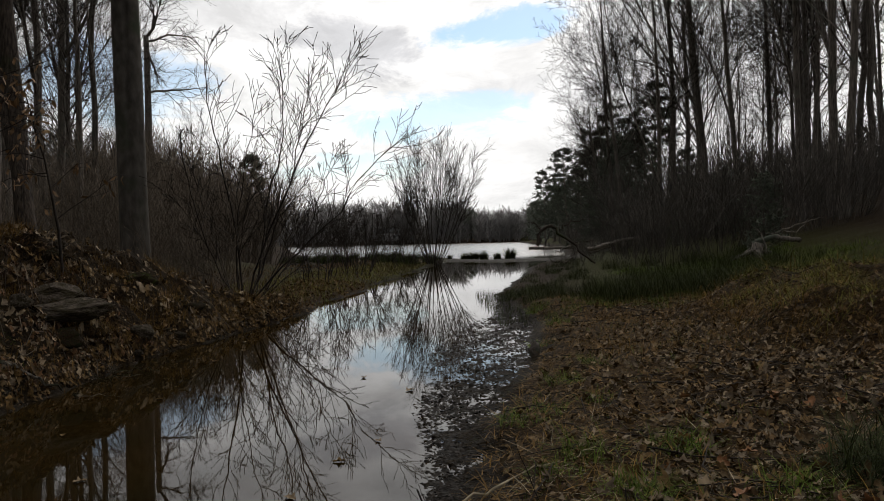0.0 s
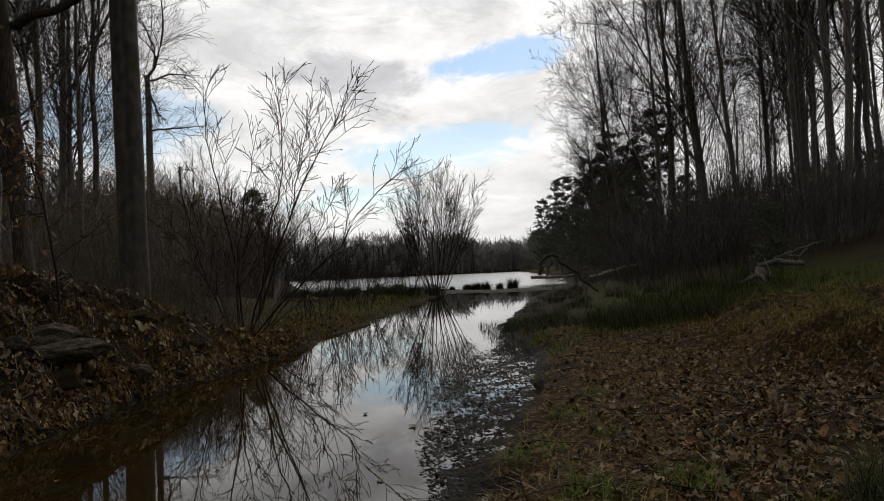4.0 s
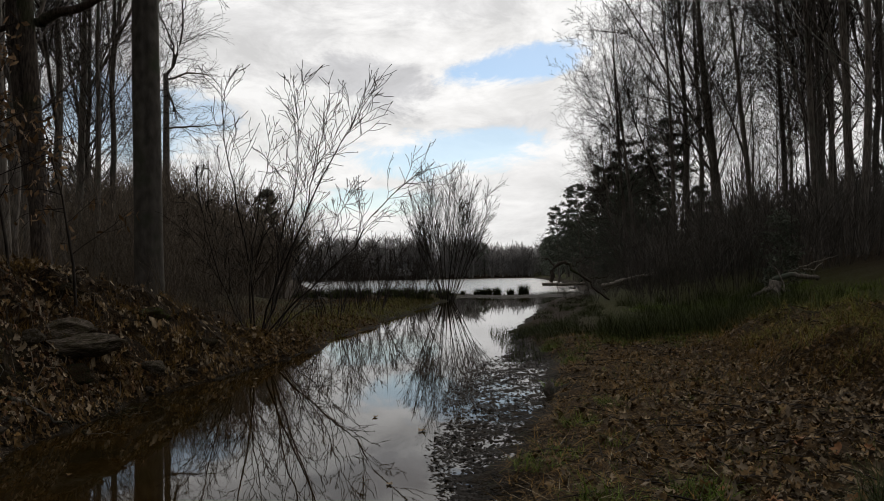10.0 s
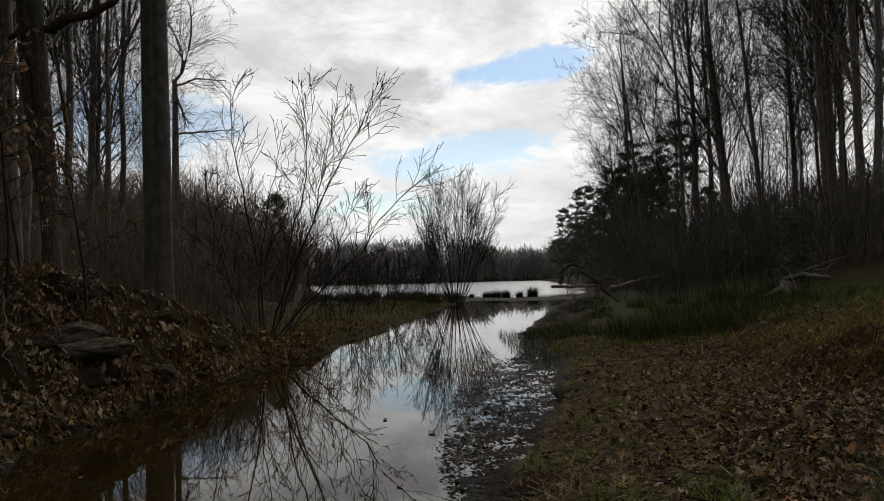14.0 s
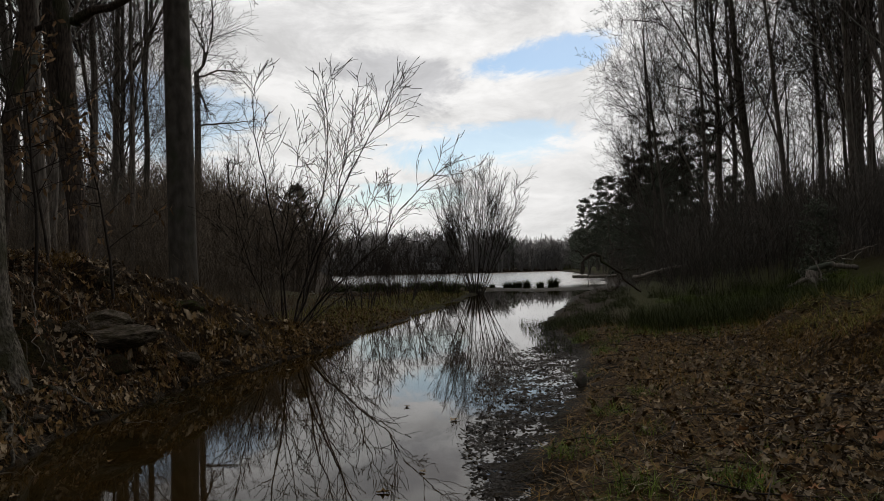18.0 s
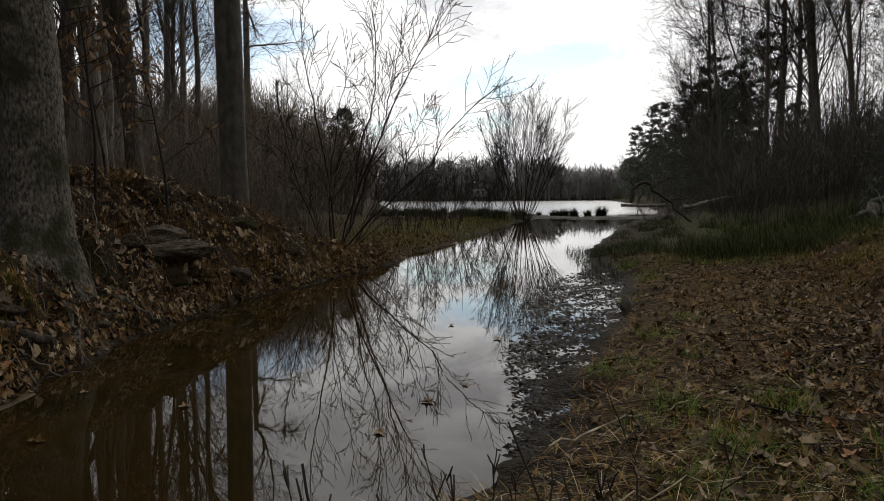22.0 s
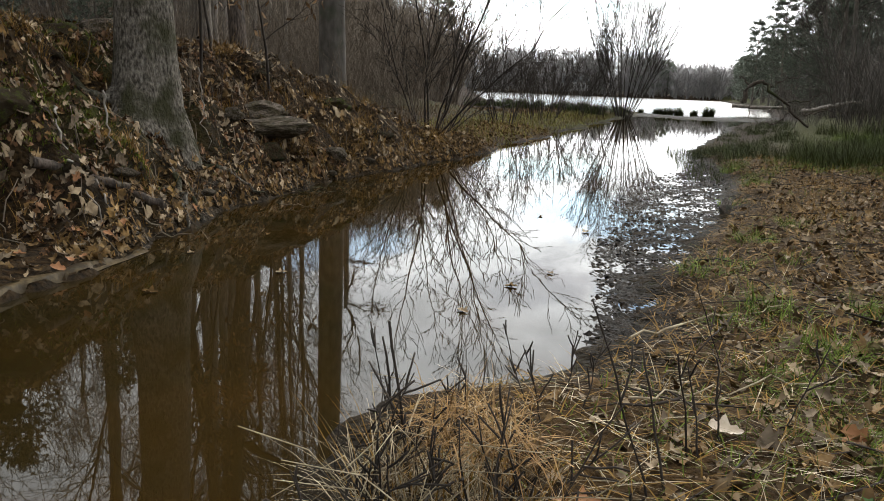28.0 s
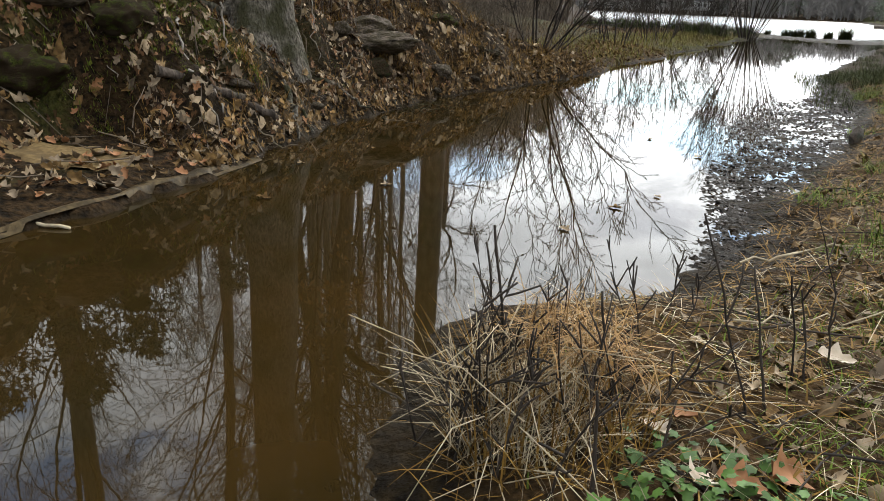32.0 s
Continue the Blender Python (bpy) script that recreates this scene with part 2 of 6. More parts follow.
DEADWOOD = material("dead_wood", (0.13, 0.11, 0.09), (0.34, 0.30, 0.26), 0.85, 12, (1, 1, 1), 0.5)
IVY = material("ivy_leaf", (0.028, 0.062, 0.010), (0.085, 0.16, 0.03), 0.6, 12, bump=0.1, per_island=0.4, spec=0.2)
WITHERED = material("withered_leaf", (0.11, 0.062, 0.028), (0.30, 0.19, 0.10), 0.7, 12, bump=0.1, per_island=0.5)
WALL_PAINT = material("weathered_boards", (0.36, 0.36, 0.35), (0.46, 0.45, 0.44), 0.7, 3)
ROOF = material("roof_shingles", (0.05, 0.05, 0.05), (0.1, 0.1, 0.1), 0.9, 6)


def ground_material():
    """Leaf mould, wet mud by the water line and thin grass, by the cover values of the ground sheet. The mud colour
    also paints the shade at the west bank's foot.
    """
    m = bpy.data.materials.new("forest_floor")
    m.use_nodes = True
    n, l = m.node_tree.nodes, m.node_tree.links
    bsdf = n["Principled BSDF"]
    bsdf.inputs["Specular IOR Level"].default_value = 0.08
    tc = n.new("ShaderNodeTexCoord")

    def ramp(scale, a, b, lo=0.35, hi=0.65, detail=8.0):
        t = n.new("ShaderNodeTexNoise")
        t.inputs["Scale"].default_value, t.inputs["Detail"].default_value = scale, detail
        l.new(tc.outputs["Object"], t.inputs["Vector"])
        r = n.new("ShaderNodeValToRGB")
        r.color_ramp.elements[0].position, r.color_ramp.elements[0].color = lo, (*a, 1)
        r.color_ramp.elements[1].position, r.color_ramp.elements[1].color = hi, (*b, 1)
        l.new(t.outputs["Fac"], r.inputs["Fac"])
        return r.outputs["Color"], t.outputs["Fac"]

    mould, h1 = ramp(22, (0.007, 0.005, 0.003), (0.044, 0.026, 0.011))
    mud, _ = ramp(14, (0.007, 0.005, 0.003), (0.024, 0.016, 0.007))
    straw, _ = ramp(30, (0.024, 0.014, 0.006), (0.100, 0.058, 0.022))
    green, _ = ramp(26, (0.022, 0.026, 0.006), (0.065, 0.066, 0.016))
    colour = mould
    for layer, name in ((straw, "straw"), (green, "green"), (mud, "wet")):
        a = n.new("ShaderNodeAttribute")
        a.attribute_name = name
        x = n.new("ShaderNodeMix")
        x.data_type = "RGBA"
        l.new(a.outputs["Fac"], x.inputs["Factor"])
        l.new(colour, x.inputs["A"])
        l.new(layer, x.inputs["B"])
        colour = x.outputs["Result"]
    l.new(colour, bsdf.inputs["Base Color"])
    wet = n.new("ShaderNodeAttribute")
    wet.attribute_name = "wet"
    r = n.new("ShaderNodeMapRange")
    r.inputs["To Min"].default_value, r.inputs["To Max"].default_value = 0.95, 0.8
    l.new(wet.outputs["Fac"], r.inputs["Value"])
    l.new(r.outputs["Result"], bsdf.inputs["Roughness"])
    b = n.new("ShaderNodeBump")
    b.inputs["Strength"].default_value, b.inputs["Distance"].default_value = 1.0, 0.045
    l.new(h1, b.inputs["Height"])
    l.new(b.outputs["Normal"], bsdf.inputs["Normal"])
    return m


def water_material():
    """Still brown creek water, with ripples out on the open lake."""
    m = bpy.data.materials.new("creek_water")
    m.use_nodes = True
    n, l = m.node_tree.nodes, m.node_tree.links
    bsdf = n["Principled BSDF"]
    bsdf.inputs["Roughness"].default_value = 0.015
    bsdf.inputs["IOR"].default_value = 1.333
    tc = n.new("ShaderNodeTexCoord")
    silt = n.new("ShaderNodeTexNoise")
    silt.inputs["Scale"].default_value, silt.inputs["Detail"].default_value = 1.1, 8
    l.new(tc.outputs["Object"], silt.inputs["Vector"])
    r = n.new("ShaderNodeValToRGB")
    r.color_ramp.elements[0].position, r.color_ramp.elements[0].color = 0.3, (0.0125, 0.0095, 0.0030, 1)
    r.color_ramp.elements[1].position, r.color_ramp.elements[1].color = 0.7, (0.031, 0.0170, 0.0042, 1)
    l.new(silt.outputs["Fac"], r.inputs["Fac"])
    l.new(r.outputs["Color"], bsdf.inputs["Base Color"])
    split = n.new("ShaderNodeSeparateXYZ")
    l.new(tc.outputs["Object"], split.inputs["Vector"])
    far = n.new("ShaderNodeMapRange")
    for k, v in (("From Min", 44), ("From Max", 62), ("To Min", 0.004), ("To Max", 0.35)):
        far.inputs[k].default_value = v
    l.new(split.outputs["Y"], far.inputs["Value"])
    ruffle = n.new("ShaderNodeMapRange")
    for k, v in (("From Min", 54), ("From Max", 64), ("To Min", 0.015), ("To Max", 0.26)):
        ruffle.inputs[k].default_value = v
    l.new(split.outputs["Y"], ruffle.inputs["Value"])
    l.new(ruffle.outputs["Result"], bsdf.inputs["Roughness"])
    wave = n.new("ShaderNodeTexNoise")
    wave.inputs["Scale"].default_value, wave.inputs["Detail"].default_value = 2.2, 4
    l.new(tc.outputs["Object"], wave.inputs["Vector"])
    b = n.new("ShaderNodeBump")
    b.inputs["Distance"].default_value = 0.12
    l.new(far.outputs["Result"], b.inputs["Strength"])
    l.new(wave.outputs["Fac"], b.inputs["Height"])
    l.new(b.outputs["Normal"], bsdf.inputs["Normal"])
    return m


# ---------------------------------------------------------------- the lie of the land
def smooth(a, b, v):
    t = np.clip((np.asarray(v, float) - a) / (b - a), 0, 1)
    return t * t * (3 - 2 * t)


def bank_left(y):
    """The creek's edge on its west side."""
    return np.interp(y, [-60, 0, 3, 5, 6.5, 8, 10, 12, 14, 20, 26, 34, 40, 44, 300],
                     [-6, -3.7, -3.55, -3.64, -4.1, -4.32, -4.35, -4.12, -3.85, -3.7, -3.55, -3.2, -3.0, -2.6, -2.6])


def bank_right(y):
    """The creek's and the lake's edge on the east side."""
    return np.interp(y, [-60, 0, 2.1, 2.8, 3.3, 3.7, 4.2, 5, 6, 7.3, 8.5, 12.8, 16.7, 20, 24, 29, 37, 46, 56, 80, 120, 200, 280],
                     [-0.2, -0.7, -0.5, -0.85, -0.9, -0.55, -0.1, 0.08, 0.12, 0.35, 0.65, 1.15, 0.9, 0.6, 1.05, 1.8, 2.5, 4.5, 6.5, 9.0, 11, 12, 12])


def wobble(x, y):
    return (np.sin(x * 2.1 + 1.3 * np.sin(y * 1.7)) * np.sin(y * 2.6 + 0.7) + 0.5 * np.sin(x * 5.3 + y * 3.1) * np.sin(y * 6.1 - x * 2.2)
            + 0.25 * np.sin(x * 13.1 - y * 7.7) * np.sin(y * 11.3 + x * 9.1))


def hump(x, y):
    """The long low mound beside the path on the east bank."""
    foot = np.interp(y, [6.5, 8, 9.5, 11, 13, 15], [4.5, 3.9, 3.6, 3.3, 3.5, 4.5])
    return smooth(0.0, 1.5, x - foot + 0.15 * np.sin(y * 2.1)) * smooth(6.3, 8.0, y) * smooth(14.6, 12.6, y) * smooth(11, 8, x)


def land(x, y):
    """Ground height, with the creek bed and the lake bed below zero."""
    x, y = np.asarray(x, float), np.asarray(y, float)
    w = wobble(x, y)
    edge = 0.06 * np.sin(y * 2.3 + 1.7 * np.sin(y * 0.9)) + 0.04 * np.sin(y * 5.9 + 1 + 2.1 * np.sin(y * 1.3)) + 0.025 * np.sin(y * 14.3 + 1.5 * np.sin(y * 4.1))
    sl = bank_left(y) - x + edge + smooth(11, 17, y) * (0.16 * np.sin(y * 0.9 + 0.5) + 0.10 * np.sin(y * 1.9 + 2))
    steep = np.interp(sl, [0, 0.08, 0.2, 0.4, 0.85, 1.35, 1.85, 3.3, 6, 12, 30, 80], [0, 0.10, 0.26, 0.42, 0.88, 1.30, 1.62, 1.88, 2.12, 2.7, 5.6, 13])
    low = np.interp(sl, [0, 0.3, 1.0, 3, 6, 12, 30, 80], [0, 0.12, 0.22, 0.32, 0.7, 1.7, 5.0, 12])
    f = smooth(10.5, 17, y + 0.35 * np.maximum(sl - 2, 0) * -1)
    spit = np.interp(sl, [0, 0.3, 2, 12, 16, 24, 60], [0, 0.08, 0.16, 0.25, 1.4, 3.4, 9])
    g = smooth(26, 42, y)
    steep = steep + 0.055 * np.sin(steep * 13 + 1.5 * np.sin(y * 1.7)) * smooth(0.15, 0.4, sl) * smooth(3.0, 2.0, sl)
    left = steep * (1 - f) + (low * (1 - g) + spit * g) * f
    # a ledge of sand beside the near water
    ledge = smooth(5.3, 4.6, y) * smooth(1.5, 4.2, y + 2)
    left = left * (1 - ledge) + ledge * np.interp(sl, [0, 0.2, 1.1, 1.5, 2.0, 2.9, 4.5, 8, 30], [0, 0.05, 0.09, 0.55, 1.2, 2.3, 3.0, 3.6, 5.0])
    shore = np.interp(x, [-300, -120, -60, -30, -22, -15, -3], [240, 190, 120, 84, 74, 60, 59])
    left = np.where(sl > 0, left - smooth(-2.5, 1.5, y - shore) * (np.maximum(left, 0) + 0.5), 0)
    sr = x - bank_right(y) + edge * 1.5
    right = np.interp(sr, [0, 0.2, 0.5, 1.6, 3, 5, 7, 9.5, 14, 25, 60, 200], [0, 0.05, 0.15, 0.23, 0.32, 0.45, 0.70, 1.35, 2.4, 5.4, 14, 26])
    flat = np.interp(sr, [0, 0.2, 0.5, 2, 4, 9, 14, 60], [0, 0.05, 0.12, 0.18, 0.26, 0.42, 0.6, 2])
    k = smooth(16, 9, y)
    right = right * (1 - k) + flat * k
    mid = y + 1.6 * np.sin(x * 0.55 + 0.6) + 0.7 * np.sin(x * 1.7)
    right = np.maximum(right, right + hump(x, y) * (0.50 + 0.10 * w + 0.10 * np.sin(x * 1.9 + y * 1.3)))
    bar = (0.035 + 0.03 * w) * smooth(46.5, 48.5, mid) * smooth(56, 53, mid)
    bed = -0.4 * smooth(0, 1.2, np.minimum(-sl, -sr)) - 0.02
    flat_w = np.interp(y, [4.4, 5, 7, 10, 12, 14, 16, 18], [0, 0.4, 0.72, 1.3, 1.35, 0.95, 0.2, 0])
    m = smooth(1.0, 0.55, -sr / np.maximum(flat_w, 0.01)) * (flat_w > 0.02)
    bed = bed * (1 - m) + m * (0.02 * wobble(x * 3.9 + 1, y * 3.9) - 0.009)
    bed = np.where((y > 44) & (y < 60), np.maximum(bed, bar - 0.25 * (1 - smooth(46.5, 48.5, mid) * smooth(56, 53, mid))), bed)
    z = np.where(sl > 0, left, np.where(sr > 0, right, bed))
    far = smooth(268, 285, y + 0.05 * x) * (1.0 + 9 * smooth(280, 420, y))
    z = np.where(y > 262, np.where(sr > 0, np.maximum(z, far), far - 0.3 * (far < 0.01)), z)
    near = smooth(60, 20, y) * smooth(45, 15, np.abs(x))
    crag = smooth(0.1, 0.5, sl) * smooth(20, 13, y) * smooth(9, 5, sl)
    z = z + crag * (0.10 * wobble(x * 1.5 + 2, y * 1.5) + 0.085 * wobble(x * 3.1, y * 3.1 + 1) - 0.10 * smooth(0.25, 0.9, wobble(x * 2.3 + 9, y * 2.3 + 4)))
    z = z - 0.30 * np.exp(-((x + 5.3) ** 2 + (y - 6.75) ** 2) / 0.16)
    beach = smooth(5.0, 4.6, y) * smooth(2.6, 3.2, y) * smooth(1.5, 1.1, sl) * (sl > 0)
    z = z * (1 - beach) + beach * (0.05 + 0.075 * smooth(0.0, 0.5, sl) + 0.05 * smooth(0.6, 1.2, sl) + 0.006 * w)
    return z + np.where((z > 0.03) & (beach < 0.5), 0.028 * w * np.minimum(z * 6, 1) * near, 0.0)


def mesh_object(name, verts, faces, mat, parent=None, label="", smooth_faces=True):
    me = bpy.data.meshes.new(name)
    me.from_pydata([tuple(v) for v in verts], [], faces)
    me.materials.append(mat)
    if smooth_faces:
        me.polygons.foreach_set("use_smooth", [True] * len(me.polygons))
    me.update()
    ob = new(name, me)
    ob.parent = parent
    return tagged(ob, label)


def part(name, bm, mat, parent, label=""):
    me = bpy.data.meshes.new(name)
    bm.to_mesh(me)
    bm.free()
    me.materials.append(mat)
    me.polygons.foreach_set("use_smooth", [True] * len(me.polygons))
    ob = new(name, me)
    ob.parent = parent
    return tagged(ob, label)


def steps(*runs):
    return np.unique(np.concatenate([np.linspace(a, b, n) for a, b, n in runs]).round(4))


def build_ground():
    xs = steps((-1800, -300, 6), (-300, -40, 18), (-40, -12, 26), (-12, -6, 34), (-6, 2, 100), (2, 10, 44), (10, 40, 26), (40, 300, 18), (300, 1800, 6))
    ys = steps((-900, -60, 8), (-60, -2, 22), (-2, 0, 8), (0, 10, 110), (10, 18, 66), (18, 30, 36), (30, 64, 56), (64, 262, 24), (262, 300, 20), (300, 500, 8), (500, 1800, 6))
    gx, gy = np.meshgrid(xs, ys)
    gz = land(gx, gy)
    nx, ny = len(xs), len(ys)
    i = (np.arange(ny - 1)[:, None] * nx + np.arange(nx - 1)[None]).ravel()
    faces = np.stack([i, i + 1, i + nx + 1, i + nx], 1)
    me = bpy.data.meshes.new("ground")
    me.from_pydata(np.stack([gx, gy, gz], -1).reshape(-1, 3).tolist(), [], faces.tolist())
    me.polygons.foreach_set("use_smooth", [True] * len(me.polygons))
    w = wobble(gx * 0.6 + 3, gy * 0.6)
    sr = gx - bank_right(gy)
    sl = bank_left(gy) - gx
    wet = np.where(sr > 0, smooth(0.12, 0.05, gz + 0.03 * w), smooth(0.05, 0.01, gz + 0.01 * w))
    # Shade on the undercut foot of the west bank, painted as dark damp soil.
    wet = np.maximum(wet, np.where(sl > 0, 0.75 * smooth(1.2, 0.4, sl + 0.3 * w) * smooth(9.5, 8, gy) * smooth(4.6, 5.2, gy), 0))
    wet = np.maximum(wet, smooth(45, 47, gy) * smooth(60, 56, gy) * smooth(-3, -2, gx) * smooth(9, 6, gx))
    straw = np.where(sr > 0, smooth(2.6, 0.6, sr + 0.7 * w) * smooth(24, 12, gy) * 0.7, smooth(14, 20, gy) * smooth(9, 4, sl) * 0.2)
    straw = np.maximum(straw, np.where(sr > 0, 0.35 * smooth(15, 13, gy) + 0.25 * smooth(5, 3.2, gy + 0.4 * w), 0))
    moss = 0.75 * smooth(0.1, 0.7, wobble(gx * 0.8 + 7, gy * 0.8)) * smooth(9, 6, gy) * smooth(0.3, 0.8, sl)
    green = np.where(sr > 0, 0.8 * smooth(12, 15, gy + w) * smooth(1.2, 3.0, sr) * smooth(12, 8, sr), np.maximum(smooth(20, 30, gy) * smooth(70, 60, gy) * smooth(10, 5, sl) * 0.6, moss))
    for name, values in (("wet", wet), ("straw", straw), ("green", green)):
        a = me.attributes.new(name, "FLOAT", "POINT")
        a.data.foreach_set("value", values.ravel().astype(np.float32))
    me.materials.append(ground_material())
    return tagged(new("ground", me), "leaf-strewn forest floor with muddy creek banks", "ground", kind="structure")


def build_water():
    xs, ys = (-320, -30, -6, 2, 30, 60), (-60, 0, 20, 45, 62, 150, 300)
    verts = [(x, y, 0.0) for y in ys for x in xs]
    faces = [(j * 6 + i, j * 6 + i + 1, j * 6 + i + 7, j * 6 + i + 6) for j in range(6) for i in range(5)]
    ob = mesh_object("water", verts, faces, water_material())
    return tagged(ob, "still brown creek water opening into a bright lake", "water", kind="structure")


build_ground()
build_water()


# ---------------------------------------------------------------- growing things
def tubes(lines, sides=3):
    """Tapered tubes along lines of (points, radii)."""
    verts, faces, base = [], [], 0
    ring = np.arange(sides) * (2 * np.pi / sides)
    c, s = np.cos(ring), np.sin(ring)
    for pts, rad in lines:
        p, r = np.asarray(pts, float), np.asarray(rad, float)
        d = np.gradient(p, axis=0)
        d /= np.linalg.norm(d, axis=1, keepdims=True) + 1e-9
        ref = np.where(np.abs(d[:, 2:3]) > 0.8, [[1.0, 0, 0]], [[0, 0, 1.0]])
        u = np.cross(d, ref)
        u /= np.linalg.norm(u, axis=1, keepdims=True) + 1e-9
        v = np.cross(d, u)
        verts.append((p[:, None] + r[:, None, None] * (c[None, :, None] * u[:, None] + s[None, :, None] * v[:, None])).reshape(-1, 3))
        for k in range(len(p) - 1):
            for q in range(sides):
                a, b = base + k * sides + q, base + k * sides + (q + 1) % sides
                faces.append((a, b, b + sides, a + sides))
        faces.append(tuple(base + (len(p) - 1) * sides + q for q in range(sides)))
        base += len(p) * sides
    return np.concatenate(verts), faces


def unit(v):
    return v / (np.linalg.norm(v) + 1e-9)


def shoot(rng, start, way, length, n, up=0.1, wander=0.12):
    """A wandering line of n steps that bends upwards."""
    pts, d = [np.asarray(start, float)], unit(np.asarray(way, float))
    for _ in range(n):
        d = unit(d + rng.normal(0, wander, 3) + (0, 0, up))
        pts.append(pts[-1] + d * length / n)
    return np.array(pts)


def along(pts, t):
    k = t * (len(pts) - 1)
    i = min(int(k), len(pts) - 2)
    return pts[i] + (pts[i + 1] - pts[i]) * (k - i), unit(pts[i + 1] - pts[i])


def aside(rng, d, angle):
    """A way that leaves d by an angle, to a chance side."""
    a = unit(np.cross(d, rng.normal(0, 1, 3)))
    return unit(d * math.cos(angle) + a * math.sin(angle))


def fork(rng, parent, rad, count, lo, hi, ratio, angle, up, n=4, wander=0.14, thin=0.55):
    made = []
    for _ in range(count):
        t = lo + (hi - lo) * rng.random()
        p, d = along(parent, t)
        full = np.linalg.norm(parent[-1] - parent[0])
        length = full * ratio * (1.15 - 0.6 * t) * (0.7 + 0.6 * rng.random())
        pts = shoot(rng, p, aside(rng, d, angle * (0.7 + 0.6 * rng.random())), length, n, up, wander)
        r = max(rad[min(int(t * (len(rad) - 1)), len(rad) - 1)] * thin, 0.004)
        made.append((pts, np.linspace(r, max(r * 0.3, 0.003), n + 1)))
    return made


def empty(name, x, y, z, rz=0.0):
    ob = new(name)
    ob.matrix_world = pose(x, y, z, 0, 0, rz)
    ob.empty_display_size = 0.1
    return ob


def add_limbs(root, limb, sides, mat, name="limb"):
    for line in limb:
        mesh_object(name, *tubes([line], sides), mat, root)


def tree(name, seed, height, radius, lean=(0, 0), first=0.45, limbs=14, subs=6, twigs=4, tips=2, spread=0.36, bark=BARK, wander=0.03, min_r=0.007, leaders=2):
    """A bare tree: trunk, rising leaders and limbs, and a crown of fine twigs."""
    rng = np.random.default_rng(seed)
    n = 16
    zs = np.linspace(0, 1, n)
    drift = np.cumsum(rng.normal(0, wander, (n, 2)), 0) * height / n * 2
    trunk = np.stack([lean[0] * zs * height + drift[:, 0], lean[1] * zs * height + drift[:, 1], zs * height], 1)
    tr = radius * (1 - 0.82 * zs ** 1.2)
    tr[0] *= 1.35
    limb = fork(rng, trunk, tr, leaders, first, 0.6, 0.55, 0.36, 0.08, 8, 0.06, 0.55)
    limb += fork(rng, trunk, tr, limbs, first, 0.98, spread, 0.8, 0.10, 7, 0.09, 0.26)
    sub = [f for p, r in limb for f in fork(rng, p, r, subs, 0.15, 1.0, 0.46, 0.75, 0.06, 4, 0.18, 0.5)]
    fine = [f for p, r in sub for f in fork(rng, p, r, twigs, 0.1, 1.0, 0.6, 0.65, 0.05, 3, 0.14, 0.6)]
    tip = [f for p, r in fine for f in fork(rng, p, r, tips, 0.2, 1.0, 0.55, 0.6, 0.05, 1, 0.2, 0.7)]
    for _, r in sub + fine + tip:
        np.maximum(r, min_r, out=r)
    root = empty(name, 0, 0, 0)
    mesh_object("trunk", *tubes([(trunk, tr)], 10), bark, root)
    add_limbs(root, limb, 5, bark)
    mesh_object("crown", *tubes(sub + fine + tip, 3), TWIG, root)
    return root


def shrub(name, seed, height, stems, spread, radius=0.025, subs=5, twigs=3, mat=TWIG, arch=0.05, min_r=0.0035, bend=None, joined=False, low=0.25, foot=0.12, crook=0.12, sway=0.09):
    """A many-stemmed bare shrub."""
    rng = np.random.default_rng(seed)
    main = []
    for _ in range(stems):
        a = rng.random() * 6.283
        out = spread * (0.25 + 0.75 * rng.random())
        way = np.array([math.cos(a) * out, math.sin(a) * out, 1.0])
        if bend:
            way[:2] += bend
        length = height * (0.65 + 0.4 * rng.random())
        r = radius * (0.6 + 0.7 * rng.random())
        pts = shoot(rng, (math.cos(a) * foot, math.sin(a) * foot, -0.05), way, length, 4 if joined else 8, arch, sway)
        main.append((pts, np.linspace(r, max(0.2 * r, min_r), len(pts))))
    sub = [f for p, r in main for f in fork(rng, p, r, subs, low, 0.98, 0.34, 0.5, 0.06, 2 if joined else 5, crook, 0.6)]
    fine = [f for p, r in sub for f in fork(rng, p, r, twigs, 0.2, 1.0, 0.5, 0.55, 0.04, 1 if joined else 3, crook + 0.02, 0.7)]
    for _, r in sub + fine:
        np.maximum(r, min_r, out=r)
    root = empty(name, 0, 0, 0)
    if joined:
        tagged(mesh_object("stem_mass", *tubes(main, 3), mat, root), kind="stuff")
        tagged(mesh_object("twig_mass", *tubes(sub + fine, 3), mat, root), kind="stuff")
    else:
        add_limbs(root, main, 5, mat, "stem")
        mesh_object("crown", *tubes(sub + fine, 3), mat, root)
    return root


def put(ob, x, y, turn=0.0, size=1.0, sink=0.05, dz=None):
    z = float(land(x, y)) - sink if dz is None else dz
    ob.matrix_world = pose(x, y, max(z, -0.3), 0, 0, turn) @ Matrix.Diagonal((size, size, size, 1))
    return ob


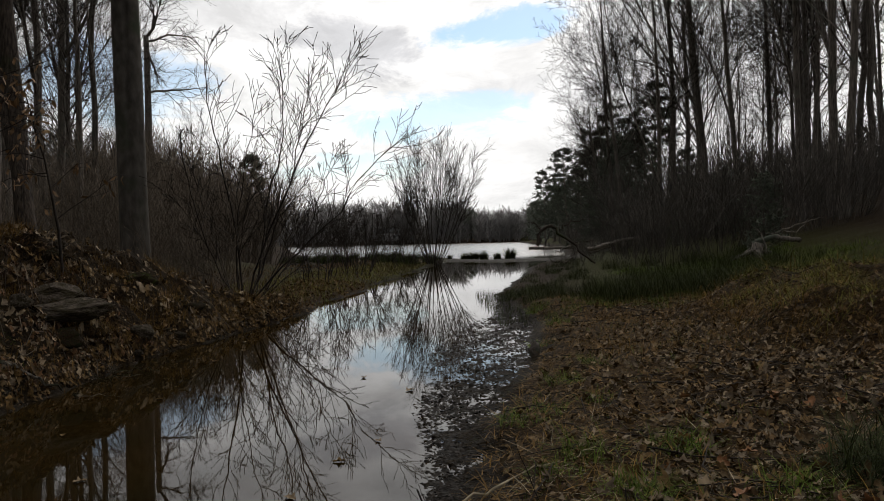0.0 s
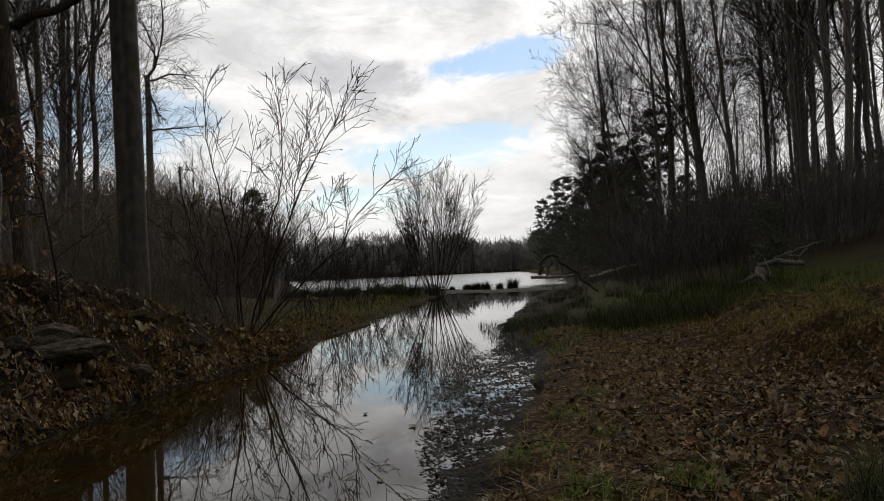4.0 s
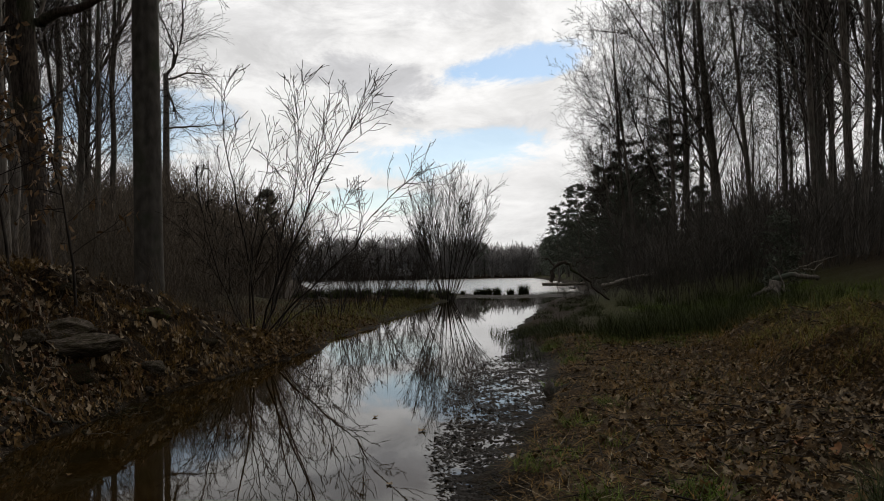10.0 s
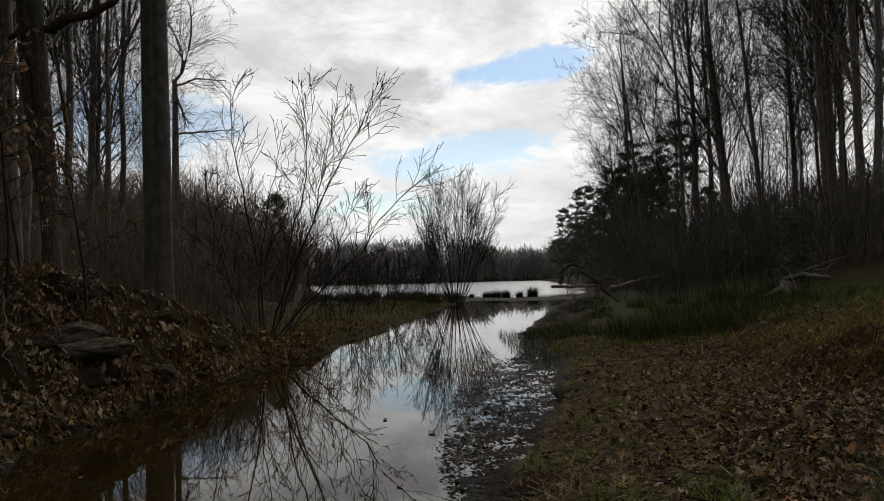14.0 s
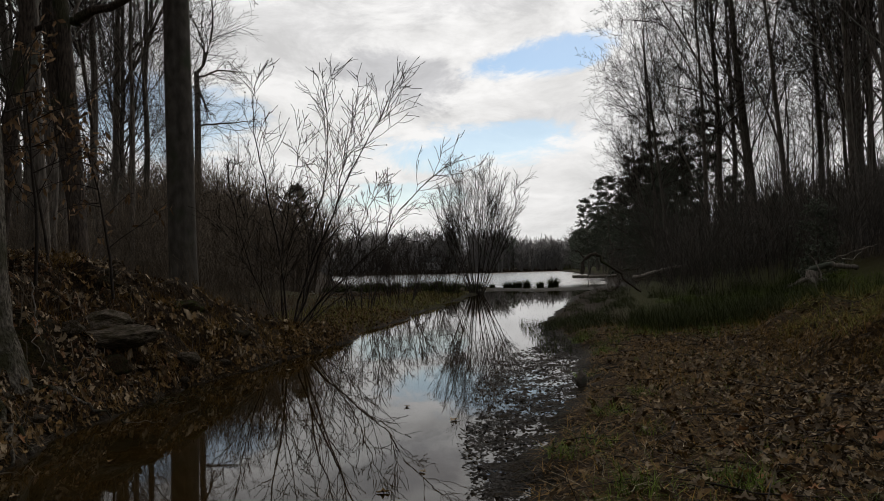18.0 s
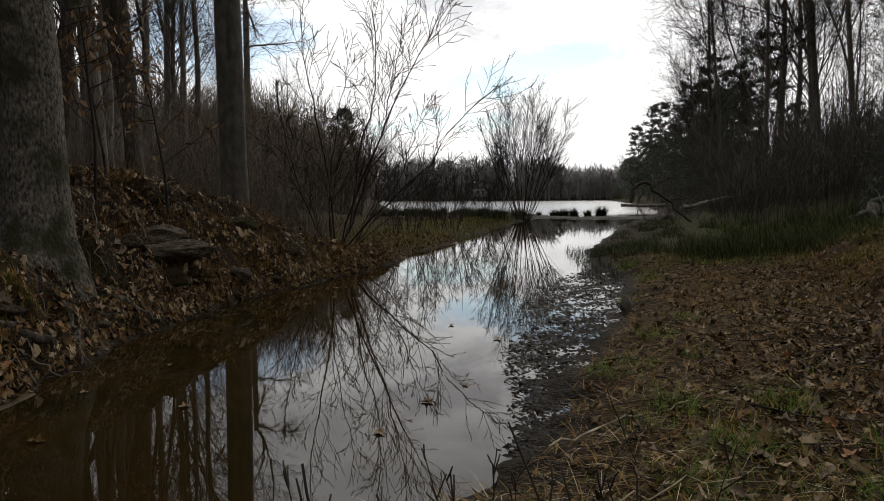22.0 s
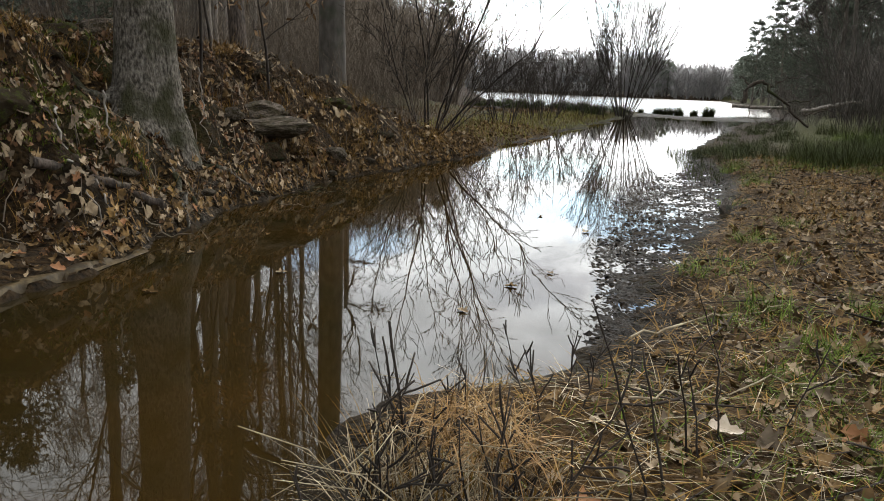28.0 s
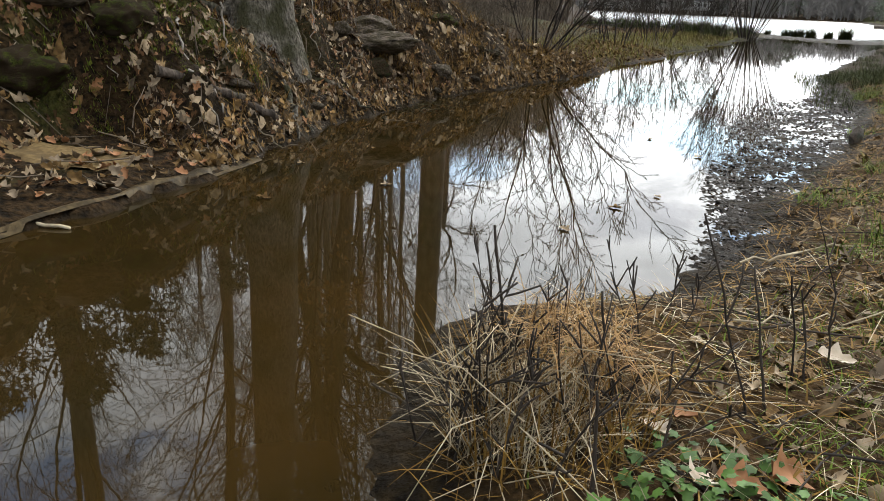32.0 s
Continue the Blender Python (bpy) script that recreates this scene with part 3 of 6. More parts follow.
def copies(kinds, places, label, category, group, seed=1, sizes=(0.85, 1.15), sink=0.08, turns=(0, 360)):
    """Set out copies of a few kinds at places of (x, y) or (x, y, size)."""
    rng = random.Random(seed)
    used = set()
    for n, place in enumerate(places):
        kind = kinds[n % len(kinds)]
        size = place[2] if len(place) > 2 else rng.uniform(*sizes)
        if kind.name in used:
            ob = copy_thing(kind, pose(0, 0, 0))
        else:
            ob = kind
            used.add(kind.name)
        put(ob, place[0], place[1], rng.uniform(*turns), size, sink)
        tagged(ob, label, category, group)


def blades(rng, places, height, width, lean=0.5, bend=0.4, segs=3, least=0.0):
    """Grass blades as bent tapered ribbons at places (n x 3)."""
    n = len(places)
    h = height * (0.5 + 0.8 * rng.random(n))
    a = rng.random(n) * 6.283
    out = np.stack([np.cos(a), np.sin(a), np.zeros(n)], 1)
    side = np.stack([-np.sin(a), np.cos(a), np.zeros(n)], 1) * (width * (0.6 + 0.8 * rng.random(n)))[:, None]
    tilt = least + (lean - least) * rng.random(n)
    curl = bend * (0.4 + rng.random(n))
    p, verts = np.asarray(places, float).copy(), []
    for k in range(segs + 1):
        w = (1 - k / segs) ** 0.8
        verts += [p - side * w * 0.5, p + side * w * 0.5]
        e = tilt + curl * (k + 1) / segs
        p = p + (out * np.sin(e)[:, None] + np.array([0, 0, 1.0]) * np.cos(e)[:, None]) * (h / segs)[:, None]
    v = np.stack(verts, 1)
    m = 2 * (segs + 1)
    i = np.arange(n)[:, None] * m
    faces = np.concatenate([i + np.array([2 * k, 2 * k + 1, 2 * k + 3, 2 * k + 2]) for k in range(segs)])
    return v.reshape(-1, 3), faces.tolist()


def lie(x, y, dz=0.0):
    return np.stack([x, y, land(x, y) + dz], 1)


# ---------------------------------------------------------------- the woods
def scatter(seed, count, x0, x1, y0, y1, keep=None, apart=1.5):
    rng = random.Random(seed)
    got = []
    for _ in range(count * 30):
        x, y = rng.uniform(x0, x1), rng.uniform(y0, y1)
        if keep and not keep(x, y):
            continue
        if all((x - a) ** 2 + (y - b) ** 2 > apart * apart for a, b in got):
            got.append((x, y))
            if len(got) == count:
                break
    return got


tall = [tree("bare_tree", 10 + k, 20 + 1.6 * k, 0.165 + 0.015 * k, ((-0.08, 0.02), (-0.02, 0.0), (-0.05, -0.03))[k % 3], 0.17, 22, 8, 6, 2, 0.34, wander=0.012, min_r=0.0070) for k in range(5)]
slim = [tree("slender_tree", 30 + k, 15 + 1.5 * k, 0.10 + 0.012 * k, (0.02 * (k - 1), 0.01), 0.22, 16, 6, 4, 2, 0.36, wander=0.02, min_r=0.0060) for k in range(4)]

east_near = [(9.4, 30.0, 0.9), (11.1, 28.0, 0.9), (11.2, 26.0, 0.85), (12.6, 37.5, 0.9), (11.6, 34.6, 0.9), (8.9, 44.0, 0.8), (10.9, 43.5, 0.85), (9.6, 52.0, 0.8), (14.0, 44.5, 1.0), (13.6, 50.2, 1.0), (14.6, 40.5, 1.0), (15.2, 34.0, 0.85), (19.0, 41.0, 0.9), (14.6, 47.0, 0.85), (16.2, 56.0, 0.95), (11.2, 66.0, 0.7), (12.0, 72.0, 0.7)]
copies(tall, east_near, "tall bare deciduous tree with dark trunk on the east slope", "tree", "trees of the east wood", 3, turns=(-25, 25))
east = scatter(5, 48, 9, 48, 29, 95, lambda x, y: x > bank_right(y) + 5.0 + (3 if y > 50 else 1.5) and x < 10 + 0.55 * y, 2.0)
copies(tall, east[:9], "tall bare deciduous tree with grey-brown trunk in the wood", "tree", "trees of the east wood", 4, turns=(-50, 50))
fill = scatter(64, 16, 14, 30, 27, 50, lambda x, y: 0.40 * y < x < 0.62 * y, 1.6)
copies(slim, fill + east[9:18], "slender bare young tree among taller trunks", "tree", "young trees of the east wood", 5, (1.15, 1.6))

west_slim = [(-17.5, 30.5), (-20.5, 36.5), (-12.8, 18.6), (-17.0, 27.0), (-22.5, 44), (-14.8, 21.0), (-11.4, 17.0), (-13.5, 20.4), (-13.0, 23.1), (-15.6, 28.6), (-15.0, 24.3), (-9.9, 14.4), (-21.0, 34.6)]
west = scatter(8, 34, -42, -10, 8, 70, lambda x, y: x < -8 - 0.12 * y and x > -14 - 0.75 * y, 2.4)
copies(slim, west_slim + west[:4], "slender bare tree with thin dark trunk on the west bank", "tree", "young trees of the west wood", 6, (0.9, 1.3))
copies(slim, [(-11.0, 7.0), (-14, 6), (-9.7, 9.2), (-10.3, 6.2), (-9.2, 5.6)], "bare tree with dark trunk high on the west bank", "tree", "young trees of the west wood", 26, (1.1, 1.4))
# Trees out of view, added only to block sky light and fill reflections.
unseen_trees = scatter(27, 16, -30, 30, -34, -5, None, 3.5) + scatter(28, 8, 8, 26, -4, 15, None, 3.0) + scatter(29, 10, -26, -12, -4, 8, None, 3.0)
copies(slim, unseen_trees, "unseen bare tree added around the creek to block sky light", "tree", "trees around the creek", 27, (1.1, 1.5))
deep = [p for p in west[16:] if not -31 < math.degrees(math.atan2(p[0] - 0.3, p[1] - 0.8)) < -20]
copies(tall, deep, "tall bare deciduous tree in the west wood", "tree", "trees of the west wood", 7, (0.75, 1.0))

for seed, px, py, lean, thick in ((73, -8.95, 12.0, (0.19, 0.0), 0.15), (74, -7.55, 12.3, (-0.15, 0.02), 0.13)):
    crossed = tree("leaning_tree", seed, 16, thick, lean, 0.3, 12, 6, 4, 2, 0.3, BARK_DARK)
    put(crossed, px, py)
    tagged(crossed, "dark tree leaning across its neighbour on the crest of the bank", "tree", "leaning trees on the west bank")


def big_beech():
    """The great smooth column on the west bank: two stems grown into one, with a seam."""
    root = tree("beech_tree", 71, 30, 0.12, (-0.012, 0.0), 0.5, 12, 6, 5, 2, 0.3, BARK_SMOOTH, 0.006)
    zs = np.array([-0.3, 0.2, 0.6, 1.2, 2.2, 3.5, 5, 7, 9.5, 12, 16, 20])
    line = np.stack([-0.012 * zs, 0 * zs, zs], 1)
    rad = np.interp(zs, [0, 0.6, 1.5, 5, 12, 20], [0.46, 0.35, 0.315, 0.315, 0.27, 0.15])
    v, f = tubes([(line, rad)], 32)
    cx = -0.012 * v[:, 2]
    ang = np.arctan2(v[:, 1], v[:, 0] - cx)
    k = 1 + 0.02 * np.sin(3 * ang + 0.4 * v[:, 2]) + 0.06 * np.exp(-v[:, 2].clip(0) / 0.5) * np.sin(5 * ang)
    for seam in (-1.32, 1.9):
        k -= 0.17 * np.exp(-((ang - seam - 0.02 * v[:, 2]) / 0.16) ** 2)
    v[:, 0], v[:, 1] = cx + (v[:, 0] - cx) * k, v[:, 1] * k
    mesh_object("bole", v, f, BARK_SMOOTH, root)
    put(root, -7.93, 16.8, 0)
    return tagged(root, "great smooth grey beech trunk with a seam, rising from the brush", "tree")


big_beech()


def near_oak():
    """The furrowed trunk at the water's edge, with a flared foot and roots."""
    rng = np.random.default_rng(5)
    root = empty("oak_tree", -5.35, 7.35, 0.85)
    zs = np.array([-0.5, -0.2, 0.0, 0.2, 0.45, 0.8, 1.3, 2.0, 3.0, 4.5, 6.5, 9, 12, 15, 18])
    line = np.stack([-0.035 * zs + 0.02 * np.sin(zs * 1.3), 0.01 * zs, zs], 1)
    rad = np.interp(zs, [-0.5, -0.2, 0.0, 0.2, 0.45, 0.8, 1.3, 3, 9, 18], [0.86, 0.68, 0.56, 0.46, 0.385, 0.335, 0.305, 0.28, 0.21, 0.06])
    sides = 28
    v, f = tubes([(line, rad)], sides)
    ang = np.arctan2(v[:, 1] - np.interp(v[:, 2], zs, line[:, 1]), v[:, 0] - np.interp(v[:, 2], zs, line[:, 0]))
    flare = np.exp(-np.maximum(v[:, 2], 0) / 0.35)
    k = 1 + flare * 0.16 * np.sin(ang * 4 + 0.8) + 0.025 * np.sin(ang * 14 + v[:, 2] * 2.0) + 0.012 * rng.normal(0, 1, len(v))
    k = k * (1 - (1 - 0.30 / np.interp(v[:, 2], zs, rad)) * np.clip(0.7 * np.cos(ang - 0.7), 0, 1) * (v[:, 2] < 1.0))
    v[:, 0] = np.interp(v[:, 2], zs, line[:, 0]) + (v[:, 0] - np.interp(v[:, 2], zs, line[:, 0])) * k
    v[:, 1] = np.interp(v[:, 2], zs, line[:, 1]) + (v[:, 1] - np.interp(v[:, 2], zs, line[:, 1])) * k
    mesh_object("trunk", v, f, BARK_OAK, root)
    limb = fork(rng, line, rad, 13, 0.55, 0.98, 0.34, 0.8, 0.07, 6, 0.13, 0.5)
    sub = [g for p, r in limb for g in fork(rng, p, r, 6, 0.2, 1, 0.45, 0.75, 0.06, 4, 0.16, 0.55)]
    fine = [g for p, r in sub for g in fork(rng, p, r, 4, 0.15, 1, 0.5, 0.7, 0.05, 2, 0.2, 0.6)]
    add_limbs(root, limb, 6, BARK)
    mesh_object("crown", *tubes(sub + fine, 3), TWIG, root)
    for a, length in ((-1.3, 0.45), (-2.4, 0.6)):
        n = 8
        t = np.linspace(0, 1, n)
        x, y = np.cos(a + 0.4 * np.sin(t * 3)) * (0.25 + t * length), np.sin(a + 0.4 * np.sin(t * 3)) * (0.25 + t * length)
        z = land(x - 5.35, y + 7.35) - 0.85 + 0.10 * (1 - t) - 0.03
        mesh_object("root", *tubes([(np.stack([x, y, z], 1), np.linspace(0.10, 0.03, n))], 8), BARK_OAK, root)
    return tagged(root, "furrowed grey oak trunk with flared mossy roots by the water", "tree")


near_oak()


def dead_tree():
    """A broken trunk far behind, with crooked drooping limbs."""
    rng = np.random.default_rng(9)
    root = empty("dead_tree", -26.15, 54.9, float(land(-26.15, 54.9)) - 0.2)
    trunk = shoot(rng, (0, 0, 0), (0.0, 0, 1), 15.3, 10, 0.1, 0.02)
    tr = np.linspace(0.36, 0.20, 11)
    limb = [(shoot(rng, along(trunk, t)[0], w, n, 7, u, 0.25), np.linspace(r, r * 0.3, 8))
            for t, w, n, u, r in ((0.99, (0.6, 0, 1), 7.5, 0.10, 0.12), (0.97, (1, 0.1, 0.3), 4.5, 0.0, 0.10), (0.92, (1, 0, -0.6), 3.2, -0.05, 0.12), (0.7, (1, 0, 0.3), 4.5, 0.08, 0.10), (0.99, (1, 0.3, 0.8), 6, 0.02, 0.09))]
    sub = [g for p, r in limb for g in fork(rng, p, r, 10, 0.15, 1, 0.6, 0.7, 0.03, 5, 0.16, 0.42)]
    fine = [g for p, r in sub for g in fork(rng, p, r, 7, 0.1, 1, 0.6, 0.6, -0.05, 4, 0.12, 0.5)]
    for _, r in fine:
        np.clip(r, 0.009, 0.013, out=r)
    mesh_object("trunk", *tubes([(trunk, tr)], 9), BARK, root)
    add_limbs(root, limb, 6, BARK)
    mesh_object("crown", *tubes(sub + fine, 3), TWIG, root)
    return tagged(root, "broken dead tree with crooked drooping limbs", "tree")


dead_tree()


def conifer(name, seed, height, radius, base, width, tiers, tufts, size, ragged=0.35, flat=1.0, round_top=False, needles=NEEDLE_HAZED, bark=BARK):
    """A pine or cedar: trunk, boughs and many small needle sprays, flattened into layers for a pine."""
    rng = np.random.default_rng(seed)
    root = empty(name, 0, 0, 0)
    trunk = shoot(rng, (0, 0, 0), (0, 0, 1), height, 10, 0.1, 0.02)
    mesh_object("trunk", *tubes([(trunk, np.linspace(radius, radius * 0.15, 11))], 9), bark, root)
    boughs, v, f = [], [], []
    for t in np.linspace(base, 0.99, tiers):
        p, _ = along(trunk, min(max(t + rng.normal(0, 0.012), 0.02), 0.99))
        s = (t - base) / (1 - base)
        shape = math.sqrt(max(1 - (1.25 * s - 0.35) ** 2 * 1.15, 0.05)) if round_top else (1.05 - s) ** 0.7
        for _ in range(4):
            a = rng.random() * 6.283
            reach = width * shape * (1 - ragged + 2 * ragged * rng.random())
            b = shoot(rng, p, (math.cos(a), math.sin(a), 0.15), max(reach, 0.3), 4, 0.05, 0.15)
            boughs.append((b, np.linspace(radius * 0.16, 0.012, 5)))
            for _ in range(tufts):
                c, _ = along(b, (0.25 if flat == 1.0 else 0.45) + (0.75 if flat == 1.0 else 0.55) * rng.random())
                c = c + rng.normal(0, size * 0.6, 3) * (1, 1, flat)
                for _ in range(5):
                    d, e = rng.normal(0, 1, 3) * (1, 1, flat), rng.normal(0, 1, 3)
                    d, e = unit(d) * size * (0.6 + 1.1 * rng.random()), unit(e) * size * 0.15
                    k = len(v)
                    v += [c - d * 0.5, c + e, c + d * 0.5 + (0, 0, size * 0.2), c - e]
                    f.append((k, k + 1, k + 2, k + 3))
    tagged(mesh_object("bough_mass", *tubes(boughs, 3), bark, root), kind="stuff")
    tagged(mesh_object("needle_mass", np.array(v), f, needles, root), kind="stuff")
    return root


pine_left = conifer("pine_tree", 92, 21, 0.16, 0.27, 2.6, 30, 7, 0.17, 0.5, bark=BARK_DARK)
put(pine_left, -7.6, 12.4, 0)
for run, thick in ((((0, 0, 4.4), (0.35, -0.1, 4.5), (0.75, -0.2, 4.48), (1.3, -0.3, 4.65), (1.8, -0.5, 5.0), (2.3, -0.6, 5.6)), 0.095), (((0, 0, 4.35), (-0.4, 0.1, 4.45), (-0.9, 0.1, 4.3), (-1.4, 0.2, 4.7)), 0.085)):
    mesh_object("limb", *tubes([(np.array(run), np.linspace(thick, 0.035, len(run)))], 8), BARK_DARK, pine_left)
tagged(pine_left, "straight dark pine trunk with ragged low boughs", "tree")
pines = [conifer("pine_tree", 90 + k, 17 + k, 0.22, 0.26, 3.0, 26, 30, 0.36, 0.4, 0.6, True) for k in range(3)]
copies(pines, [(12.9, 107.0, 0.86), (10.6, 120.4, 0.72), (15.5, 103, 0.85), (17.5, 96, 0.8), (13.5, 125, 0.7), (14.2, 88, 0.75), (12.2, 93, 0.6)],
       "dark ragged pine on the lake shore", "tree", "pines on the east shore", 9)
shore_pine = [conifer("shore_pine", 110 + k, 10.5 + 1.5 * k, 0.14, 0.06, 2.3, 30, 34, 0.24, 0.35, 0.6, True) for k in range(3)]
copies(shore_pine, [(10.9, 60, 0.75), (12.8, 62, 0.95), (11.6, 69, 0.85), (13.2, 68, 1.0), (11.8, 76, 0.9), (14.2, 76, 1.1), (10.3, 53, 0.55), (12.4, 54, 0.7), (15.0, 62, 1.0), (14.6, 51, 0.6)],
       "young pine with layered grey-green boughs at the wood's edge", "tree", "young pines at the wood's edge", 10)
lone_pine = conifer("shore_pine", 118, 7.4, 0.14, 0.30, 1.25, 16, 26, 0.26, 0.25, 0.8, True)
put(lone_pine, -18.8, 58, 0)
tagged(lone_pine, "small round-topped dark pine behind the brush", "tree")
cedars = [conifer("cedar_bush", 95, 3.0, 0.06, 0.03, 0.85, 22, 9, 0.16, 0.2, 1.0, True)]
copies(cedars, [(-9.5, 4.7, 0.9), (-8.9, 5.7, 0.8), (-8.5, 6.7, 0.82), (-8.2, 7.7, 0.72), (-10.2, 3.6, 1.0), (-7.6, 9.0, 0.5), (9.07, 23.3, 0.8), (13.0, 38, 1.1), (11.6, 41, 1.2)], "dense rounded dark evergreen bush", "bush", "evergreen bushes", 10)

# brush: bare thickets on both sides
brush = [shrub("brush_shrub", 120 + k, 2.4 + 0.25 * k, 27, 0.55, 0.0075, 5, 2, BRUSH, 0.04, 0.0042, joined=True, foot=0.45) for k in range(4)]
west_brush = scatter(12, 50, -16, -4.6, 11.0, 42, lambda x, y: x < bank_left(y) - 1.3 - (3.6 if y < 16 else 0.6) and x > -12.5 - 0.3 * (y - 10) and (y < 19 or x < 0.2 - 0.36 * y), 0.9)
copies(brush, west_brush, "dense thicket of bare reddish-brown stems", "shrub", "brush on the west bank", 11, (0.5, 0.8))
crest_brush = scatter(16, 7, -13, -8.6, 9.0, 15, None, 0.9)
copies(brush, crest_brush, "dense brown brush along the crest of the bank", "shrub", "brush on the west bank", 20, (0.5, 0.8))
belt = scatter(18, 84, -24, -8, 20, 48, lambda x, y: -0.60 * y < x < y * float(np.interp(y, [20, 26, 34, 44], [-0.44, -0.41, -0.36, -0.305])), 1.0)
belt = [(x, y, 1.05 + 0.05 * (y - 20) + 0.15 * math.sin(7 * x)) for x, y in belt]
copies(brush, belt, "dense dark thicket of bare stems behind the creek shrubs", "shrub", "brush on the west bank", 22)
# The same kind of brush in the darker colour.
thicket = [shrub("briar_thicket", 130 + k, 2.4 + 0.25 * k, 27, 0.55, 0.0075, 5, 2, DARK_BRUSH, 0.04, 0.0042, joined=True, foot=0.45) for k in range(4)]
spit_brush = scatter(20, 18, 2, 13, 33, 60, lambda x, y: bank_right(y) + 0.5 < x < bank_right(y) + 4.5, 1.0)
copies(thicket, spit_brush, "low tangle of bare stems at the lake's edge", "shrub", "brush on the east bank", 24, (0.35, 0.65))
edge_brush = scatter(19, 15, 7, 17, 50, 112, lambda x, y: bank_right(y) + 0.8 < x < bank_right(y) + 5, 2.0)
copies(thicket, edge_brush, "tangle of bare stems along the lake shore", "shrub", "brush on the east bank", 23, (0.8, 1.5))
far_brush = scatter(17, 20, -52, -15, 40, 80, lambda x, y: x < -1.0 - 0.29 * y, 1.8)
copies(brush, far_brush, "tall tangle of bare saplings on the wooded west shore", "shrub", "understorey of the west wood", 21, (1.8, 2.6))
east_brush = scatter(13, 50, 5, 26, 22, 66, lambda x, y: x > bank_right(y) + 3.4 + 0.06 * (y - 20) and x < bank_right(y) + 13, 1.1)
copies(thicket, east_brush, "dense dark thicket of bare stems below the trees", "shrub", "brush on the east bank", 12, (1.0, 1.9))

saplings = scatter(14, 26, 9, 34, 22, 80, lambda x, y: x > bank_right(y) + 5.5 and x < 6 + 0.6 * y, 1.6)
copies(thicket, saplings, "tall tangle of bare saplings under the trees", "shrub", "understorey of the east wood", 18, (1.4, 2.2))
hinter = scatter(15, 16, -34, -8, 7, 60, lambda x, y: x < -8.5 - 0.2 * (y - 8) and x > -14 - 0.6 * y, 1.7)
copies(brush, hinter, "tall tangle of bare saplings behind the west bank", "shrub", "understorey of the west wood", 19, (0.9, 1.3))

# open shrubs by the creek
def leaning_alder():
    """Crooked stems that fan out over the creek, with zigzag side shoots and old cones."""
    rng = np.random.default_rng(151)
    root = empty("alder_shrub", -5.35, 16.65, float(land(-5.35, 16.65)) - 0.05)
    root.scale = (1.19, 1.19, 1.16)
    runs = (((0.0, 0), (0.06, 0.8), (-0.18, 2.2), (-0.37, 3.2), (-0.48, 4.0), (-0.46, 5.1)),
            ((0.1, 0), (0.33, 0.55), (0.5, 2.3), (0.77, 3.15), (0.72, 4.3), (0.64, 5.2)),
            ((0.12, 0), (0.4, 0.8), (1.0, 2.1), (1.62, 3.25), (2.14, 4.0), (2.47, 4.65)),
            ((0.2, 0), (0.86, 0.8), (1.65, 1.45), (2.1, 2.1), (2.5, 2.75), (3.0, 3.1), (3.33, 3.55)),
            ((0.15, 0), (0.55, 1.0), (1.0, 2.25), (1.35, 3.6), (1.5, 4.7)),
            ((-0.05, 0), (-0.05, 1.1), (0.25, 2.5), (0.5, 3.8)),
            ((0.3, 0), (0.8, 0.6), (1.3, 1.4), (1.55, 2.4), (1.85, 2.9)),
            ((-0.1, 0), (-0.45, 0.8), (-0.75, 2.0), (-0.85, 3.1)))
    sub, cones = [], []
    for k, run in enumerate(runs):
        p = np.array(run, float)
        t = np.linspace(0, len(p) - 1, 15)
        line = np.stack([np.interp(t, range(len(p)), p[:, 0]), np.zeros(15), np.interp(t, range(len(p)), p[:, 1])], 1)
        line[1:-1] = (line[:-2] + 2 * line[1:-1] + line[2:]) / 4
        line[:, 1] = (0.5 * math.sin(2.4 * k) + 0.1 * rng.normal()) * t / len(p) * 2
        line[2:] += rng.normal(0, 0.02, (13, 3))
        r = np.linspace(0.021 if k < 5 else 0.014, 0.0055, 15)
        mesh_object("stem", *tubes([(line, r)], 6), TWIG, root)
        sub += fork(rng, line, r, 22, 0.2, 0.99, 0.25, 0.6, 0.05, 5, 0.16, 0.5)
    fine = [f for p, r in sub for f in fork(rng, p, r, 4, 0.2, 1.0, 0.5, 0.62, 0.04, 3, 0.2, 0.7)]
    for p, r in sub + fine:
        np.clip(r, 0.0058, 0.009, out=r)
        if rng.random() < 0.45:
            cones.append(p[-1] if rng.random() < 0.6 else p[1])
    mesh_object("crown", *tubes(sub + fine, 3), TWIG, root)
    v, f = [], []
    for c in cones:
        k, s = len(v), rng.uniform(0.008, 0.015)
        v += [c + np.array(o) * s for o in ((1, 0, 0), (0, 1, 0), (-1, 0, 0), (0, -1, 0), (0, 0, 1.5), (0, 0, -1.5))]
        f += [(k + a, k + (a + 1) % 4, k + e) for a in range(4) for e in (4, 5)]
    tagged(mesh_object("cone_mass", np.array(v), f, TWIG, root), "small dark old cones", kind="stuff")
    return tagged(root, "open many-stemmed bare alder leaning over the creek", "shrub", "shrubs over the creek")


leaning_alder()
alder = shrub("alder_shrub", 152, 4.2, 9, 0.7, 0.016, 7, 4, TWIG, 0.015, 0.006, (0.2, 0.1), crook=0.2, low=0.28, foot=0.4, sway=0.07)
put(alder, -5.5, 17.4, 0, 0.85)
tagged(alder, "smaller bare shrub beside the creek", "shrub", "shrubs over the creek")
